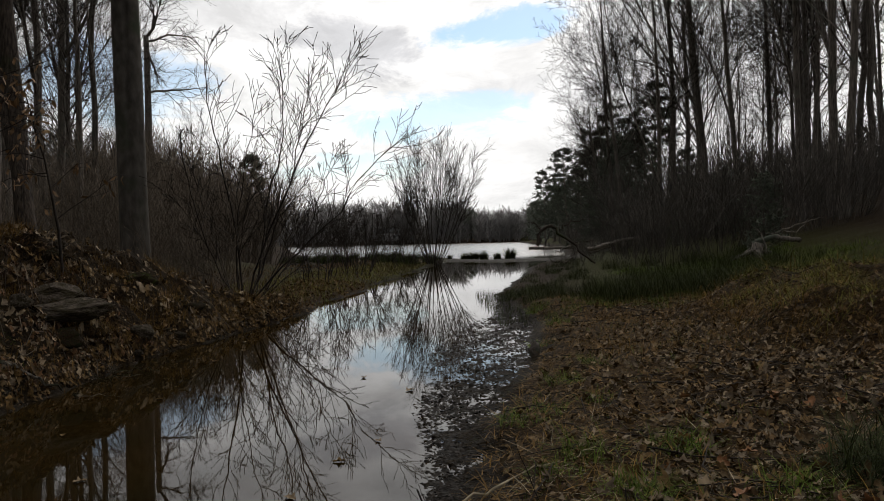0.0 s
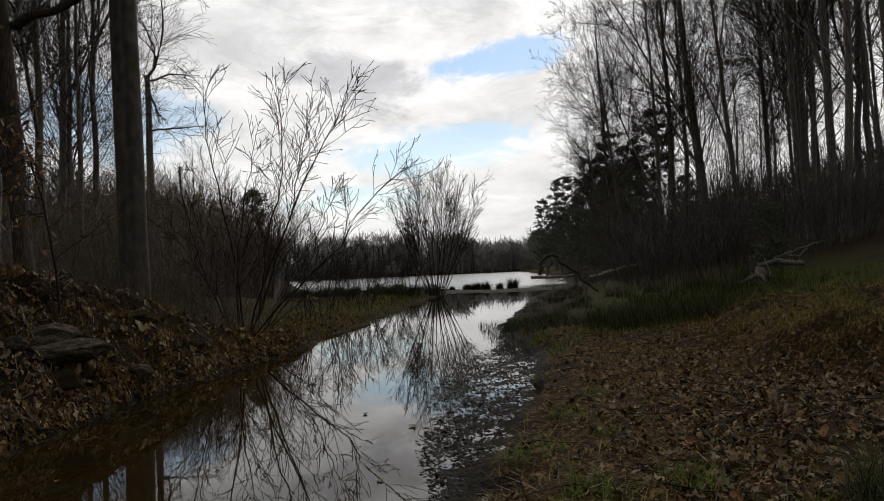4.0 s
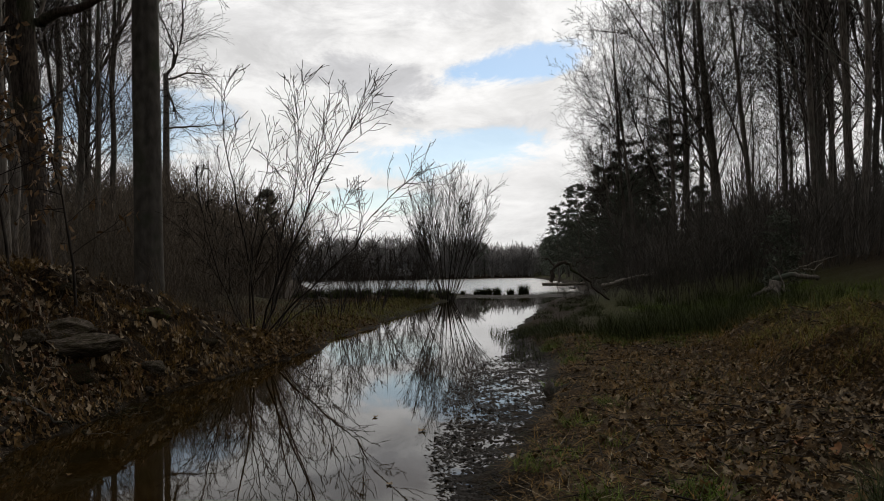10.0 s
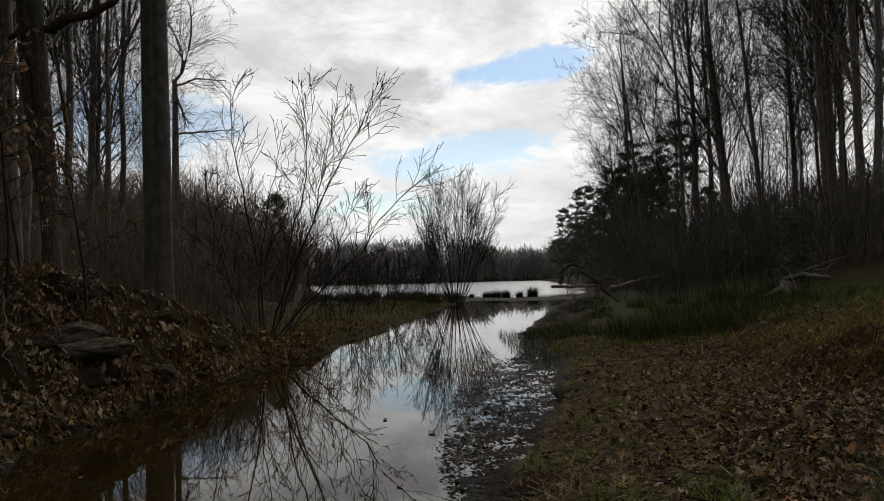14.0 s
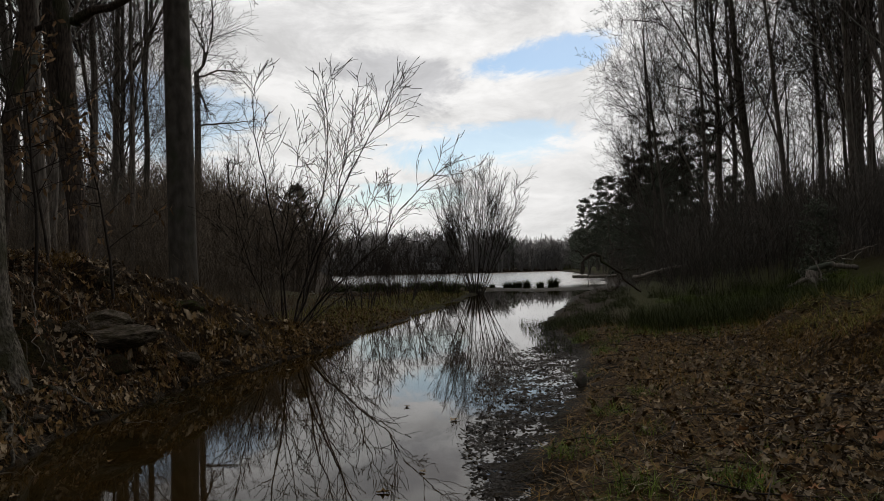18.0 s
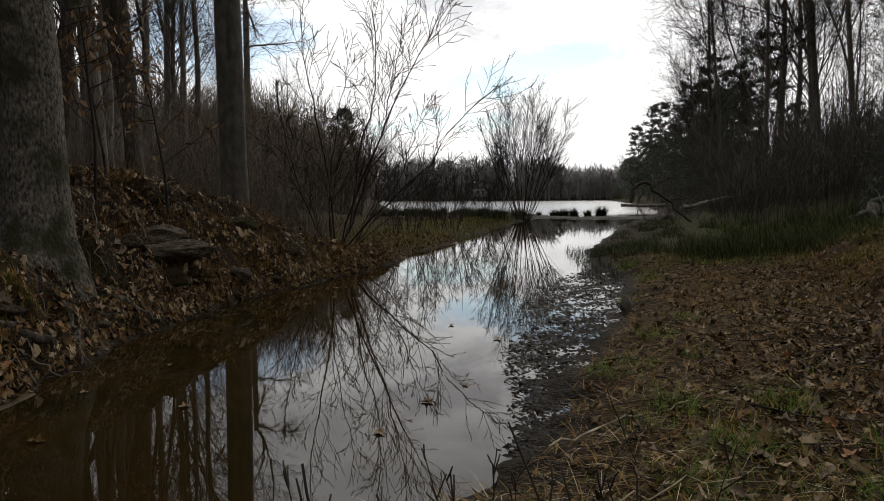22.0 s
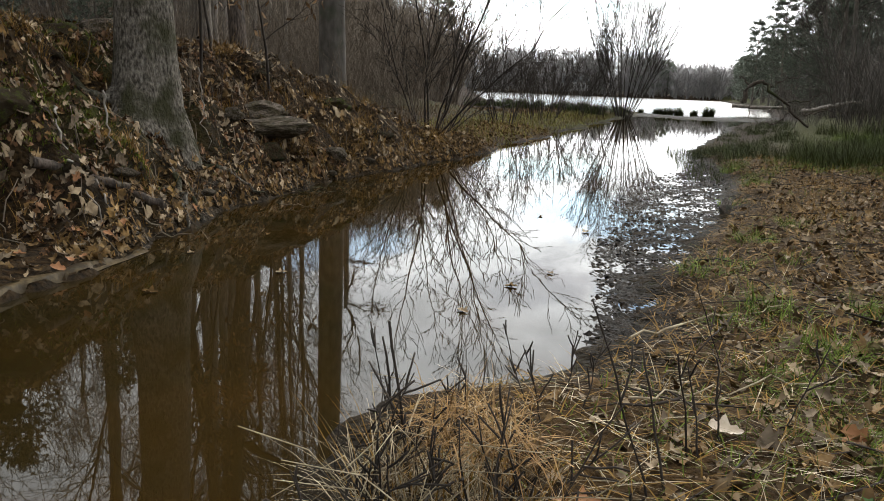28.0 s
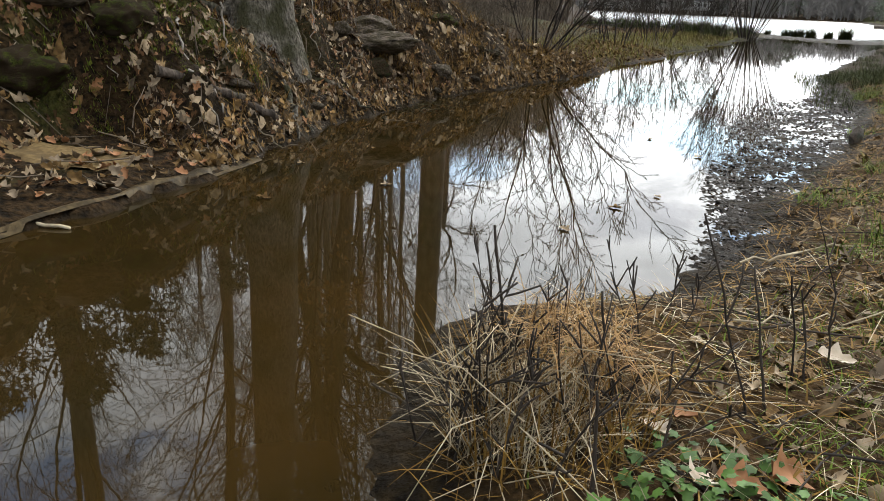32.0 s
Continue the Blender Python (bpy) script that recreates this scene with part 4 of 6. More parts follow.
low_shrub = [shrub("creek_shrub", 160 + k, 3.8, 9, 0.55, 0.016, 6, 4, TWIG, 0.02, 0.0062, foot=0.5, crook=0.16, low=0.3) for k in range(3)]
copies(low_shrub, [(-5.0, 22.5), (-5.6, 25.5), (-4.7, 28), (-5.2, 31.5), (-4.5, 35.5), (-4.1, 39.5), (-6.2, 34), (-6.6, 38), (-5.5, 42), (-7.4, 42.5), (-9.4, 43), (-8.0, 47), (-11, 48), (-6.2, 50), (-4.6, 46)],
       "small bare shrub on the grassy spit", "shrub", "shrubs on the spit", 14, (0.75, 1.1))


def willow_clump():
    """Many straight thin stems in a fan, with an oval outline."""
    rng = np.random.default_rng(171)
    root = empty("willow_clump", -2.75, 42.5, 0.1)
    stems, sub = [], []
    for k in range(28):
        q = math.sqrt((k + 0.5) / 28)
        a = k * 2.39996 + 0.3 * rng.random()
        way = np.array([math.cos(a) * 0.56 * q, math.sin(a) * 0.56 * q, 1.0])
        length = (7.9 - 2.3 * q * q) * rng.uniform(0.86, 1.03)
        p = shoot(rng, (math.cos(a) * 0.4 * q, math.sin(a) * 0.4 * q, -0.1), way, length, 9, 0.045, 0.04)
        r = np.linspace(0.024, 0.011, 10) * rng.uniform(0.6, 1.15)
        stems.append((p, r))
        sub += fork(rng, p, r, 18, 0.38, 0.99, 0.29, 0.5, 0.05, 4, 0.12, 0.55)
    fine = [f for p, r in sub for f in fork(rng, p, r, 4, 0.2, 0.98, 0.55, 0.5, 0.04, 2, 0.14, 0.7)]
    for _, r in sub + fine:
        np.clip(r, 0.0072, 0.010, out=r)
    add_limbs(root, stems, 5, TWIG, "stem")
    mesh_object("crown", *tubes(sub + fine, 3), TWIG, root)
    return tagged(root, "tall oval fan of thin bare willow stems at the creek mouth", "shrub")


willow_clump()


def far_woods():
    """The wooded shore across the lake, its twig colour paled to stand in for haze."""
    rng = np.random.default_rng(20)
    lines = []
    for _ in range(800):
        x = rng.uniform(-150, 70)
        y = 273 + rng.random() ** 1.5 * 50
        h = (11.5 + 6 * rng.random()) * (1.0 if x < -8 else 0.7)
        z = float(land(x, max(y, 274)))
        trunk = shoot(rng, (x, y, z), (0, 0, 1), h, 3, 0.1, 0.03)
        lines.append((trunk, np.linspace(0.25, 0.06, 4)))
        for _ in range(26):
            p, _ = along(trunk, 0.05 + 0.85 * rng.random())
            lines.append((shoot(rng, p, (rng.normal(), rng.normal(), 0.9), 2.5 + 2.5 * rng.random(), 1, 0.1, 0.1), np.array([0.17, 0.06])))
    ob = mesh_object("far_woods", *tubes(lines, 3), FAR_TWIG_HAZED)
    return tagged(ob, "grey-brown wooded shore across the lake, with haze put into its colour", "woods", kind="stuff")


far_woods()


def back_woods(label, seed, count, x0, x1, y0, y1, keep, tall):
    """Dense young growth deep in the wood, behind the trees by the creek."""
    rng = np.random.default_rng(seed)
    lines = []
    while count:
        x, y = rng.uniform(x0, x1), rng.uniform(y0, y1)
        if not keep(x, y):
            continue
        count -= 1
        trunk = shoot(rng, (x, y, float(land(x, y)) - 0.1), (0, 0, 1), tall * (0.7 + 0.6 * rng.random()), 3, 0.1, 0.05)
        lines.append((trunk, np.linspace(0.07, 0.02, 4)))
        for _ in range(13):
            p, _ = along(trunk, 0.05 + 0.9 * rng.random())
            lines.append((shoot(rng, p, (rng.normal(), rng.normal(), 0.9), 1.2 + 1.6 * rng.random(), 1, 0.1, 0.1), np.array([0.03, 0.013])))
    return tagged(mesh_object("back_woods", *tubes(lines, 3), DARK_BRUSH), label, "woods", kind="stuff")


back_woods("dense bare young growth deep in the east wood", 61, 480, 12, 62, 40, 92, lambda x, y: x > bank_right(y) + 9 and x > 0.30 * y - 2 and x < 0.75 * y + 6, 4.6)
back_woods("dense bare young growth deep in the west wood", 62, 420, -66, -16, 26, 78, lambda x, y: x < -0.43 * y - 1.5 and x > -0.95 * y - 10, 4.6)
# Far pines wear the haze in their needle colour.
far_pines = [conifer("far_pine", 98, 12, 0.3, 0.1, 3.6, 14, 5, 1.1, 0.4, 0.6, True, FAR_NEEDLE_HAZED)]
copies(far_pines, [(-30, 280), (-19, 284), (-12, 278), (-5, 280), (22, 262), (17, 240), (16, 214), (19, 190), (17, 168), (18, 150), (24, 225), (14.5, 180)], "rounded pine on the far shore, paled in colour for haze", "tree", "pines on the far shore", 15, (0.8, 1.1))
shore_slim = scatter(21, 28, 11, 50, 70, 260, lambda x, y: x > bank_right(y) + 1.5, 3.5)
copies(slim, shore_slim, "bare tree along the east shore of the lake", "tree", "trees along the east shore", 16, (0.8, 1.1))
west_shore = scatter(22, 32, -130, -22, 60, 215, lambda x, y: x < np.interp(y, [60, 74, 84, 120, 190, 240], [-17, -24, -32, -62, -122, -200]), 3.5)
copies(slim, west_shore, "bare tree along the west shore of the lake", "tree", "trees along the west shore", 17, (0.8, 1.1))


# ---------------------------------------------------------------- ground cover
def leaf_litter(name, seed, x, y, size, mat, label):
    """Curled lobed leaves lying on the ground."""
    rng = np.random.default_rng(seed)
    n = len(x)
    outline = np.array([(-0.5, 0.0), (-0.3, 0.13), (-0.18, 0.07), (0.0, 0.36), (0.12, 0.13), (0.32, 0.27), (0.5, 0.0), (0.32, -0.27), (0.12, -0.13), (0.0, -0.36), (-0.18, -0.07), (-0.3, -0.13)])
    m = len(outline)
    s = size * (0.45 + 0.95 * rng.random(n))
    a = rng.random(n) * 6.283
    u, v = outline[:, 0][None] * s[:, None], outline[:, 1][None] * s[:, None] * (0.8 + 0.5 * rng.random(n))[:, None]
    curl = (rng.random(n) * 0.9 + 0.1)[:, None]
    w = curl * (2.2 * v ** 2 / s[:, None] + 0.8 * u ** 2 / s[:, None]) * rng.choice([-1, 1, 1], n)[:, None] + 0.012
    tx, ty = rng.normal(0, 0.42, n)[:, None], rng.normal(0, 0.42, n)[:, None]
    u, v = u + rng.normal(0, 0.05, u.shape) * s[:, None], v + rng.normal(0, 0.05, v.shape) * s[:, None]
    w = w + rng.normal(0, 0.10, u.shape) * s[:, None] + u * tx + v * ty + 0.12 * s[:, None] * (np.abs(tx) + np.abs(ty))
    e = 0.10
    gx, gy = (land(x + e, y) - land(x - e, y)) / (2 * e), (land(x, y + e) - land(x, y - e)) / (2 * e)
    c, sn = np.cos(a)[:, None], np.sin(a)[:, None]
    px, py = c * u - sn * v, sn * u + c * v
    g = np.sqrt(gx ** 2 + gy ** 2) + 1e-6
    dx, dy, less = (gx / g)[:, None], (gy / g)[:, None], (1 / np.sqrt(1 + g ** 2) - 1)[:, None]
    run = (px * dx + py * dy) * less
    px, py = px + dx * run, py + dy * run
    z = land(x, y)[:, None] + gx[:, None] * px + gy[:, None] * py + w
    verts = np.stack([x[:, None] + px, y[:, None] + py, z], -1).reshape(-1, 3)
    i = np.arange(n)[:, None] * m
    faces = []
    for q in ((0, 1, 2), (0, 2, 10), (0, 10, 11), (2, 3, 4), (2, 4, 8), (2, 8, 10), (8, 9, 10), (4, 5, 6), (4, 6, 8), (6, 7, 8)):
        faces.append(i + np.array(q))
    ob = mesh_object(name, verts, np.concatenate(faces).tolist(), mat)
    return tagged(ob, label, "leaves", kind="stuff")


rng = np.random.default_rng(33)


def spread_points(n, x0, x1, y0, y1, keep):
    x, y = rng.uniform(x0, x1, n), rng.uniform(y0, y1, n)
    k = keep(x, y)
    return x[k], y[k]


def off_beach(x, y):
    """Few leaves lie on the bare sand beside the water."""
    return (y > 4.75) | (y < 2.6) | (bank_left(y) - x > 1.15) | ((rng.random(len(x)) < 0.4) & ((y < 3.7) | (bank_left(y) - x < 0.35)))


x, y = spread_points(23000, -11, -3.6, -4.0, 18, lambda x, y: (land(x, y) > 0.012) & off_beach(x, y) & (rng.random(len(x)) < 0.3 + smooth(0.4, 1.6, bank_left(y) - x) + (y > 8.5)) & (rng.random(len(x)) < (smooth(19, 8, y) + 0.15) * (0.12 + 0.75 * smooth(-0.4, 0.5, wobble(x * 1.3, y * 1.3 + 4)))))
leaf_litter("leaf_litter", 1, x, y, 0.108, LEAF, "thick litter of brown oak leaves on the west bank")
x, y = spread_points(4600, -11, -3.6, -4.0, 18, lambda x, y: (land(x, y) > 0.035) & off_beach(x, y))
leaf_litter("pale_leaf_litter", 2, x, y, 0.115, LEAF_PALE, "pale dry oak leaves scattered on the west bank")
x, y = spread_points(15000, -7.4, -3.65, 3.4, 10.5, lambda x, y: (land(x, y) > 0.10) & off_beach(x, y) & (rng.random(len(x)) < 0.22 + 0.75 * smooth(-0.3, 0.5, wobble(x * 1.6 + 1, y * 1.6))))
leaf_litter("leaf_litter", 7, x, y, 0.068, LEAF_DARK, "crumbled brown leaves packed on the near bank")
x, y = spread_points(1500, -7.2, -3.65, 4.7, 9.5, lambda x, y: (land(x, y) > 0.2) & (wobble(x * 1.6 + 1, y * 1.6) > -0.2))
leaf_litter("grey_leaf_litter", 8, x, y, 0.095, GREY_LEAF, "weathered grey-brown leaves on the near bank")
x, y = spread_points(32000, -0.2, 9, -4, 16, lambda x, y: (x > bank_right(y) + 0.22) & (rng.random(len(x)) < 0.16 + 0.2 * (y > 3.8) + smooth(0.9, 2.2, x - bank_right(y)) * smooth(14, 10, y) * (1 - 0.9 * hump(x, y))))
leaf_litter("leaf_litter", 3, x, y, 0.074, LEAF_WARM, "brown oak leaves trodden into the east bank")
x, y = spread_points(19000, 0.0, 9, -4, 14, lambda x, y: (x > bank_right(y) + 0.6) & (rng.random(len(x)) < (0.26 + 0.5 * smooth(0.8, 2.0, x - bank_right(y))) * (1 - 0.9 * hump(x, y))))
leaf_litter("pale_leaf_litter", 4, x, y, 0.070, GREY_LEAF, "pale dry oak leaves scattered on the east bank")


x, y = spread_points(2600, 0.0, 8, -4, 13, lambda x, y: (x > bank_right(y) + 0.8) & (hump(x, y) < 0.3))
leaf_litter("pale_leaf_litter", 14, x, y, 0.075, LEAF_PALE, "pale dry oak leaves scattered on the east bank")


def grass_stuff(name, pts, height, width, lean, bend, mat, label, category="grass", least=0.0):
    ob = mesh_object(name, *blades(rng, pts, height, width, lean, bend, 3, least), mat)
    return tagged(ob, label, category, kind="stuff")


def clumped(n, centres, radius):
    c = np.asarray(centres)[rng.integers(0, len(centres), n)]
    a, r = rng.random(n) * 6.283, np.sqrt(rng.random(n)) * radius
    return lie(c[:, 0] + np.cos(a) * r, c[:, 1] + np.sin(a) * r, -0.01)


x, y = spread_points(36000, -0.9, 5, -3, 18, lambda x, y: (x > bank_right(y) + 0.14) & (rng.random(len(x)) < 0.16 + smooth(3.0, 0.7, x - bank_right(y)) * smooth(22, 9, y)))
grass_stuff("dry_grass", lie(x, y, 0.01), 0.20, 0.006, 1.5, 0.5, STRAW_RED, "matted rusty dry grass on the east bank", least=0.9)
x, y = spread_points(12500, -0.9, 4.5, -3, 9, lambda x, y: (x > bank_right(y) + 0.30) & (rng.random(len(x)) < smooth(8, 2.5, y + 0.6 * x)))
grass_stuff("straw", lie(x, y, 0.02), 0.30, 0.0030, 1.5, 0.35, STRAW, "pale straw lying on the east bank", least=1.15)
x, y = spread_points(5000, -0.9, 5, 1.6, 12, lambda x, y: (x > bank_right(y) + 0.4) & (wobble(x * 0.9 + 2, y * 0.9) > 0.0))
grass_stuff("short_grass", lie(x, y), 0.10, 0.005, 0.9, 0.9, GRASS, "thin patches of short green grass on the east bank")
mounds = scatter(41, 34, 4.6, 9.5, 16.5, 24, lambda x, y: x > bank_right(y) + 1.6, 0.6)
grass_stuff("green_grass", clumped(9000, mounds, 0.6), 0.30, 0.006, 0.9, 1.3, GRASS, "long green grass on the damp flat of the east bank")
tawny = scatter(45, 60, 1.6, 4.6, 9, 17, lambda x, y: x > bank_right(y) + 0.9 and hump(x, y) < 0.7, 0.3)
ridge = scatter(46, 60, 3.8, 9.5, 7.4, 14.2, lambda x, y: hump(x, y) > 0.55, 0.34)
brow = scatter(56, 40, 3.4, 6.5, 7.4, 14.0, lambda x, y: 0.1 < hump(x, y) < 0.6, 0.25)
grass_stuff("mound_grass", clumped(9000, ridge, 0.3), 0.42, 0.006, 0.8, 1.9, MOUND, "long drooping grass on the mound of the east bank")
grass_stuff("mound_straw", clumped(5200, ridge + brow, 0.34), 0.45, 0.006, 1.0, 1.7, STRAW_RED, "long tawny grass drooping from the mound")
grass_stuff("tawny_grass", clumped(8000, tawny, 0.34), 0.17, 0.005, 1.3, 0.9, STRAW_RED, "bent tawny grass beside the rushes")
x, y = spread_points(14000, -9, -3.2, 14.5, 48, lambda x, y: (x < bank_left(y) - 0.1))
grass_stuff("spit_grass", lie(x, y), 0.26, 0.012, 1.0, 1.0, RUST, "rusty sedge on the low spit")
fringe = scatter(65, 40, 1.4, 5.2, 13.4, 16.0, lambda x, y: x > bank_right(y) + 0.4, 0.25)
grass_stuff("fresh_grass", clumped(3200, fringe, 0.2), 0.22, 0.005, 0.7, 1.0, GRASS, "fresh green grass in front of the rushes")
x, y = spread_points(9000, -7.5, -3.2, 17, 44, lambda x, y: (x < bank_left(y) - 0.05) & (x > bank_left(y) - 3.2))
grass_stuff("spit_tussocks", lie(x, y), 0.30, 0.010, 0.9, 1.1, MOUND, "yellow-green tussock grass on the low spit")
low_rush = scatter(43, 22, 0.7, 2.3, 16.2, 19.5, lambda x, y: x > bank_right(y) + 0.1, 0.3) + scatter(53, 26, 1.6, 7, 20, 40, lambda x, y: bank_right(y) + 0.2 < x < bank_right(y) + 2.6, 0.7)
bank_rush = scatter(48, 60, 2.5, 6.8, 14.6, 17.5, lambda x, y: x > 2.2 + 0.25 * abs(y - 15.2), 0.3) + scatter(49, 30, 4.4, 9, 17.5, 27, None, 0.5)
spit_rush = scatter(44, 46, -13, -3.2, 38, 57, lambda x, y: x < bank_left(y) - 0.2 and y > 39 - 0.5 * x, 0.6)
grass_stuff("tall_rushes", clumped(15000, bank_rush, 0.34), 0.52, 0.008, 0.5, 0.8, RUSH, "dark green clumps of rushes in the damp hollow", "rushes")
grass_stuff("rushes", clumped(8000, low_rush, 0.32), 0.32, 0.007, 0.6, 1.0, RUSH, "dark green rushes along the water", "rushes")
grass_stuff("spit_rushes", clumped(9000, spit_rush, 0.45), 0.6, 0.018, 0.5, 0.6, RUSH, "dark rush clumps along the spit", "rushes")
for px, wide, high in ((-2.45, 0.28, 0.40), (-1.25, 0.45, 0.55), (-0.55, 0.55, 0.62), (0.2, 0.45, 0.66), (1.28, 0.36, 0.5), (2.25, 0.55, 0.85)):
    c = empty("rush_tuft", px, 55.5, 0.0)
    n = int(900 * wide)
    a, r = rng.random(n) * 6.283, np.sqrt(rng.random(n)) * wide
    foot = np.stack([np.cos(a) * r * 0.7, np.sin(a) * r * 0.5, np.full(n, -0.02)], 1)
    mesh_object("blade_mass", *blades(rng, foot, high, 0.03, 0.75, 0.5), RUSH, c)["kind"] = "stuff"
    tagged(c, "dark rounded tuft of rushes standing on the mud bar", "rushes", "rush tufts on the bar")


# ---------------------------------------------------------------- banks: stones, roots, wood
def stone(x, y, z, size, turn, seed, mat, label, name="rock", rough=0.16):
    """A weathered stone: a rounded lump with flattened, chipped sides."""
    bm = bmesh.new()
    bmesh.ops.create_icosphere(bm, subdivisions=4, radius=1.0)
    r = random.Random(seed)
    cuts = [Vector((r.uniform(-1, 1), r.uniform(-1, 1), r.uniform(-0.6, 1))).normalized() for _ in range(11)]
    for v in bm.verts:
        p = v.co.copy()
        for c in cuts:
            over = p.dot(c) - 0.66
            if over > 0:
                p -= c * over * 0.85
        n = noise.noise(p * 1.7 + Vector((seed * 3.1, 0, 0))) + 0.5 * noise.noise(p * 4.3 + Vector((0, seed, 0))) + 0.22 * noise.noise(p * 10)
        v.co = p * (1 + rough * n)
    me = bpy.data.meshes.new(name)
    bm.to_mesh(me)
    bm.free()
    me.materials.append(mat)
    me.polygons.foreach_set("use_smooth", [True] * len(me.polygons))
    ob = new(name, me)
    ob.matrix_world = pose(x, y, z, r.uniform(-8, 8), r.uniform(-8, 8), turn) @ Matrix.Diagonal((*size, 1))
    return tagged(ob, label, "rock")


EARTH = material("bank_earth", (0.010, 0.007, 0.004), (0.05, 0.03, 0.013), 0.95, 18, bump=1.0, spot=(0.022, 0.026, 0.008), spot_scale=5, spot_at=0.55, dist=0.04)


def bedded(x, y, size, *rest, sunk=0.25, **more):
    """A stone bedded in the slope."""
    return stone(x, y, float(land(x, y)) + size[2] * (0.5 - sunk), size, *rest, **more)


bedded(-4.98, 9.2, (0.54, 0.46, 0.15), 12, 1, ROCK, "flat grey slab of rock jutting from the bank", sunk=-0.25, rough=0.3)
bedded(-5.25, 9.45, (0.46, 0.36, 0.16), 60, 15, ROCK, "broken slab of rock bedded behind the first", sunk=-0.1, rough=0.32)
bedded(-4.78, 8.8, (0.34, 0.24, 0.13), -10, 2, EARTH, "dark wet rock wedged under the slab")
bedded(-5.12, 8.55, (0.17, 0.15, 0.11), 40, 3, ROCK, "small rounded brown rock half sunk in leaves", sunk=0.0)
bedded(-4.58, 10.4, (0.26, 0.2, 0.11), 80, 4, ROCK, "low brown rock among fallen leaves")
bedded(-5.75, 4.8, (0.70, 0.42, 0.26), 15, 5, ROCK, "big flat grey boulder with moss on the bank", rough=0.14)
bedded(-6.8, 7.5, (0.5, 0.4, 0.28), 35, 6, MOSS, "green mossy boulder beside the oak", rough=0.32)
bedded(-7.3, 8.6, (0.4, 0.3, 0.2), -20, 7, ROCK, "grey rock at the top of the bank")
bedded(-4.95, 5.1, (0.30, 0.24, 0.20), 60, 8, MOSS, "dark mossy rock in the eroded bank", rough=0.34)
bedded(-5.1, 4.25, (0.34, 0.28, 0.22), 10, 9, MOSS, "damp mossy rock above the sand ledge", rough=0.34)
bedded(-5.3, 11.6, (0.34, 0.24, 0.2), 30, 11, MOSS, "dark mossy rock near the brush", rough=0.3)
stone(0.92, 9.8, 0.10, (0.09, 0.09, 0.12), 0, 14, BARK, "small dark rotten stub at the water's edge", "rotten_stub", 0.2)
for k, (sx, sy) in enumerate(((-4.28, 6.4), (-4.5, 6.7), (-4.4, 7.05), (-4.5, 10.1), (-4.4, 11.2), (-4.4, 5.9))):
    stone(sx, sy, float(land(sx, sy)) + 0.02, (0.10 + 0.02 * (k % 3), 0.08, 0.05), 50 * k, 20 + k, ROCK, "small stone lying on the muddy bank")


def stick(name, pts, radius, mat, label, category="root", n=14, seed=1, rough=0.02, end=0.35, sides=7):
    """A crooked root, stem or log through a few points."""
    r = np.random.default_rng(seed)
    p = np.asarray(pts, float)
    t = np.linspace(0, len(p) - 1, n)
    line = np.stack([np.interp(t, range(len(p)), p[:, k]) for k in range(3)], 1)
    line[1:-1] += r.normal(0, rough, (n - 2, 3))
    ob = mesh_object(name, *tubes([(line, np.linspace(radius, radius * end, n) * (1 + 0.1 * r.normal(0, 1, n)))], sides), mat)
    return tagged(ob, label, category)


def on_bank(*pairs, dz=0.02):
    return [(x, y, max(float(land(x, y)), 0.0) + dz) for x, y in pairs]


stick("white_root", [(-5.0, 7.75, 1.50), (-4.9, 7.7, 1.05), (-4.8, 7.62, 0.60)], 0.009, DEADWOOD, "thin whitish root hanging beside the oak")
stick("stick", [(-4.66, 5.95, 1.24), (-4.5, 5.88, 0.5)], 0.011, DEADWOOD, "pale stick leaning against the bank", "stick")
stick("bank_root", on_bank((-5.06, 5.79), (-4.75, 5.5), (-4.47, 5.32), (-4.0, 5.16), dz=0.04), 0.014, DEADWOOD, "grey forked root trailing down the bank")
stick("bank_root", on_bank((-4.47, 5.32), (-4.25, 5.4), (-4.05, 5.35), (-3.85, 5.5), dz=0.03), 0.012, DEADWOOD, "grey root trailing to the water", seed=4)
stick("rotten_log", on_bank((-4.55, 5.05), (-4.34, 5.69), (-4.07, 5.95), dz=0.03), 0.05, BARK_DARK, "rotten dark branch lying along the bank", "log", end=0.7, sides=9)
stick("bank_root", on_bank((-4.5, 6.6), (-4.16, 6.34), (-3.91, 6.09), dz=0.03), 0.035, BARK_OAK, "brown oak root reaching for the water", seed=6)
stick("bank_root", on_bank((-4.55, 6.75), (-4.25, 6.6), (-4.0, 6.45), dz=0.03), 0.03, BARK_OAK, "brown oak root reaching for the water", seed=7)
stick("bank_root", on_bank((-4.8, 7.5), (-4.5, 7.6), (-4.2, 7.9), dz=0.03), 0.03, BARK_OAK, "brown root among the leaves", seed=8)
stick("pale_branch", [(-4.3, 2.95, 0.03), (-3.85, 3.1, 0.03), (-3.35, 3.25, 0.01)], 0.026, STRAW, "pale sodden branch lying in the shallows", "branch", rough=0.006)
stick("white_root", [(-5.2, 4.9, 0.95), (-5.0, 4.95, 0.78), (-4.85, 4.9, 0.62)], 0.01, DEADWOOD, "whitish root sticking out of the bank", seed=11)
stick("pale_branch", on_bank((0.15, 4.6), (0.55, 5.0), (1.0, 5.35), dz=0.03), 0.008, STRAW, "long pale stalk lying across the wet bank", "branch", seed=12)
stick("pale_branch", on_bank((0.2, 3.6), (0.65, 3.95), (1.2, 4.2), dz=0.04), 0.005, STRAW, "thin pale stalk lying on the grass", "branch", seed=13)
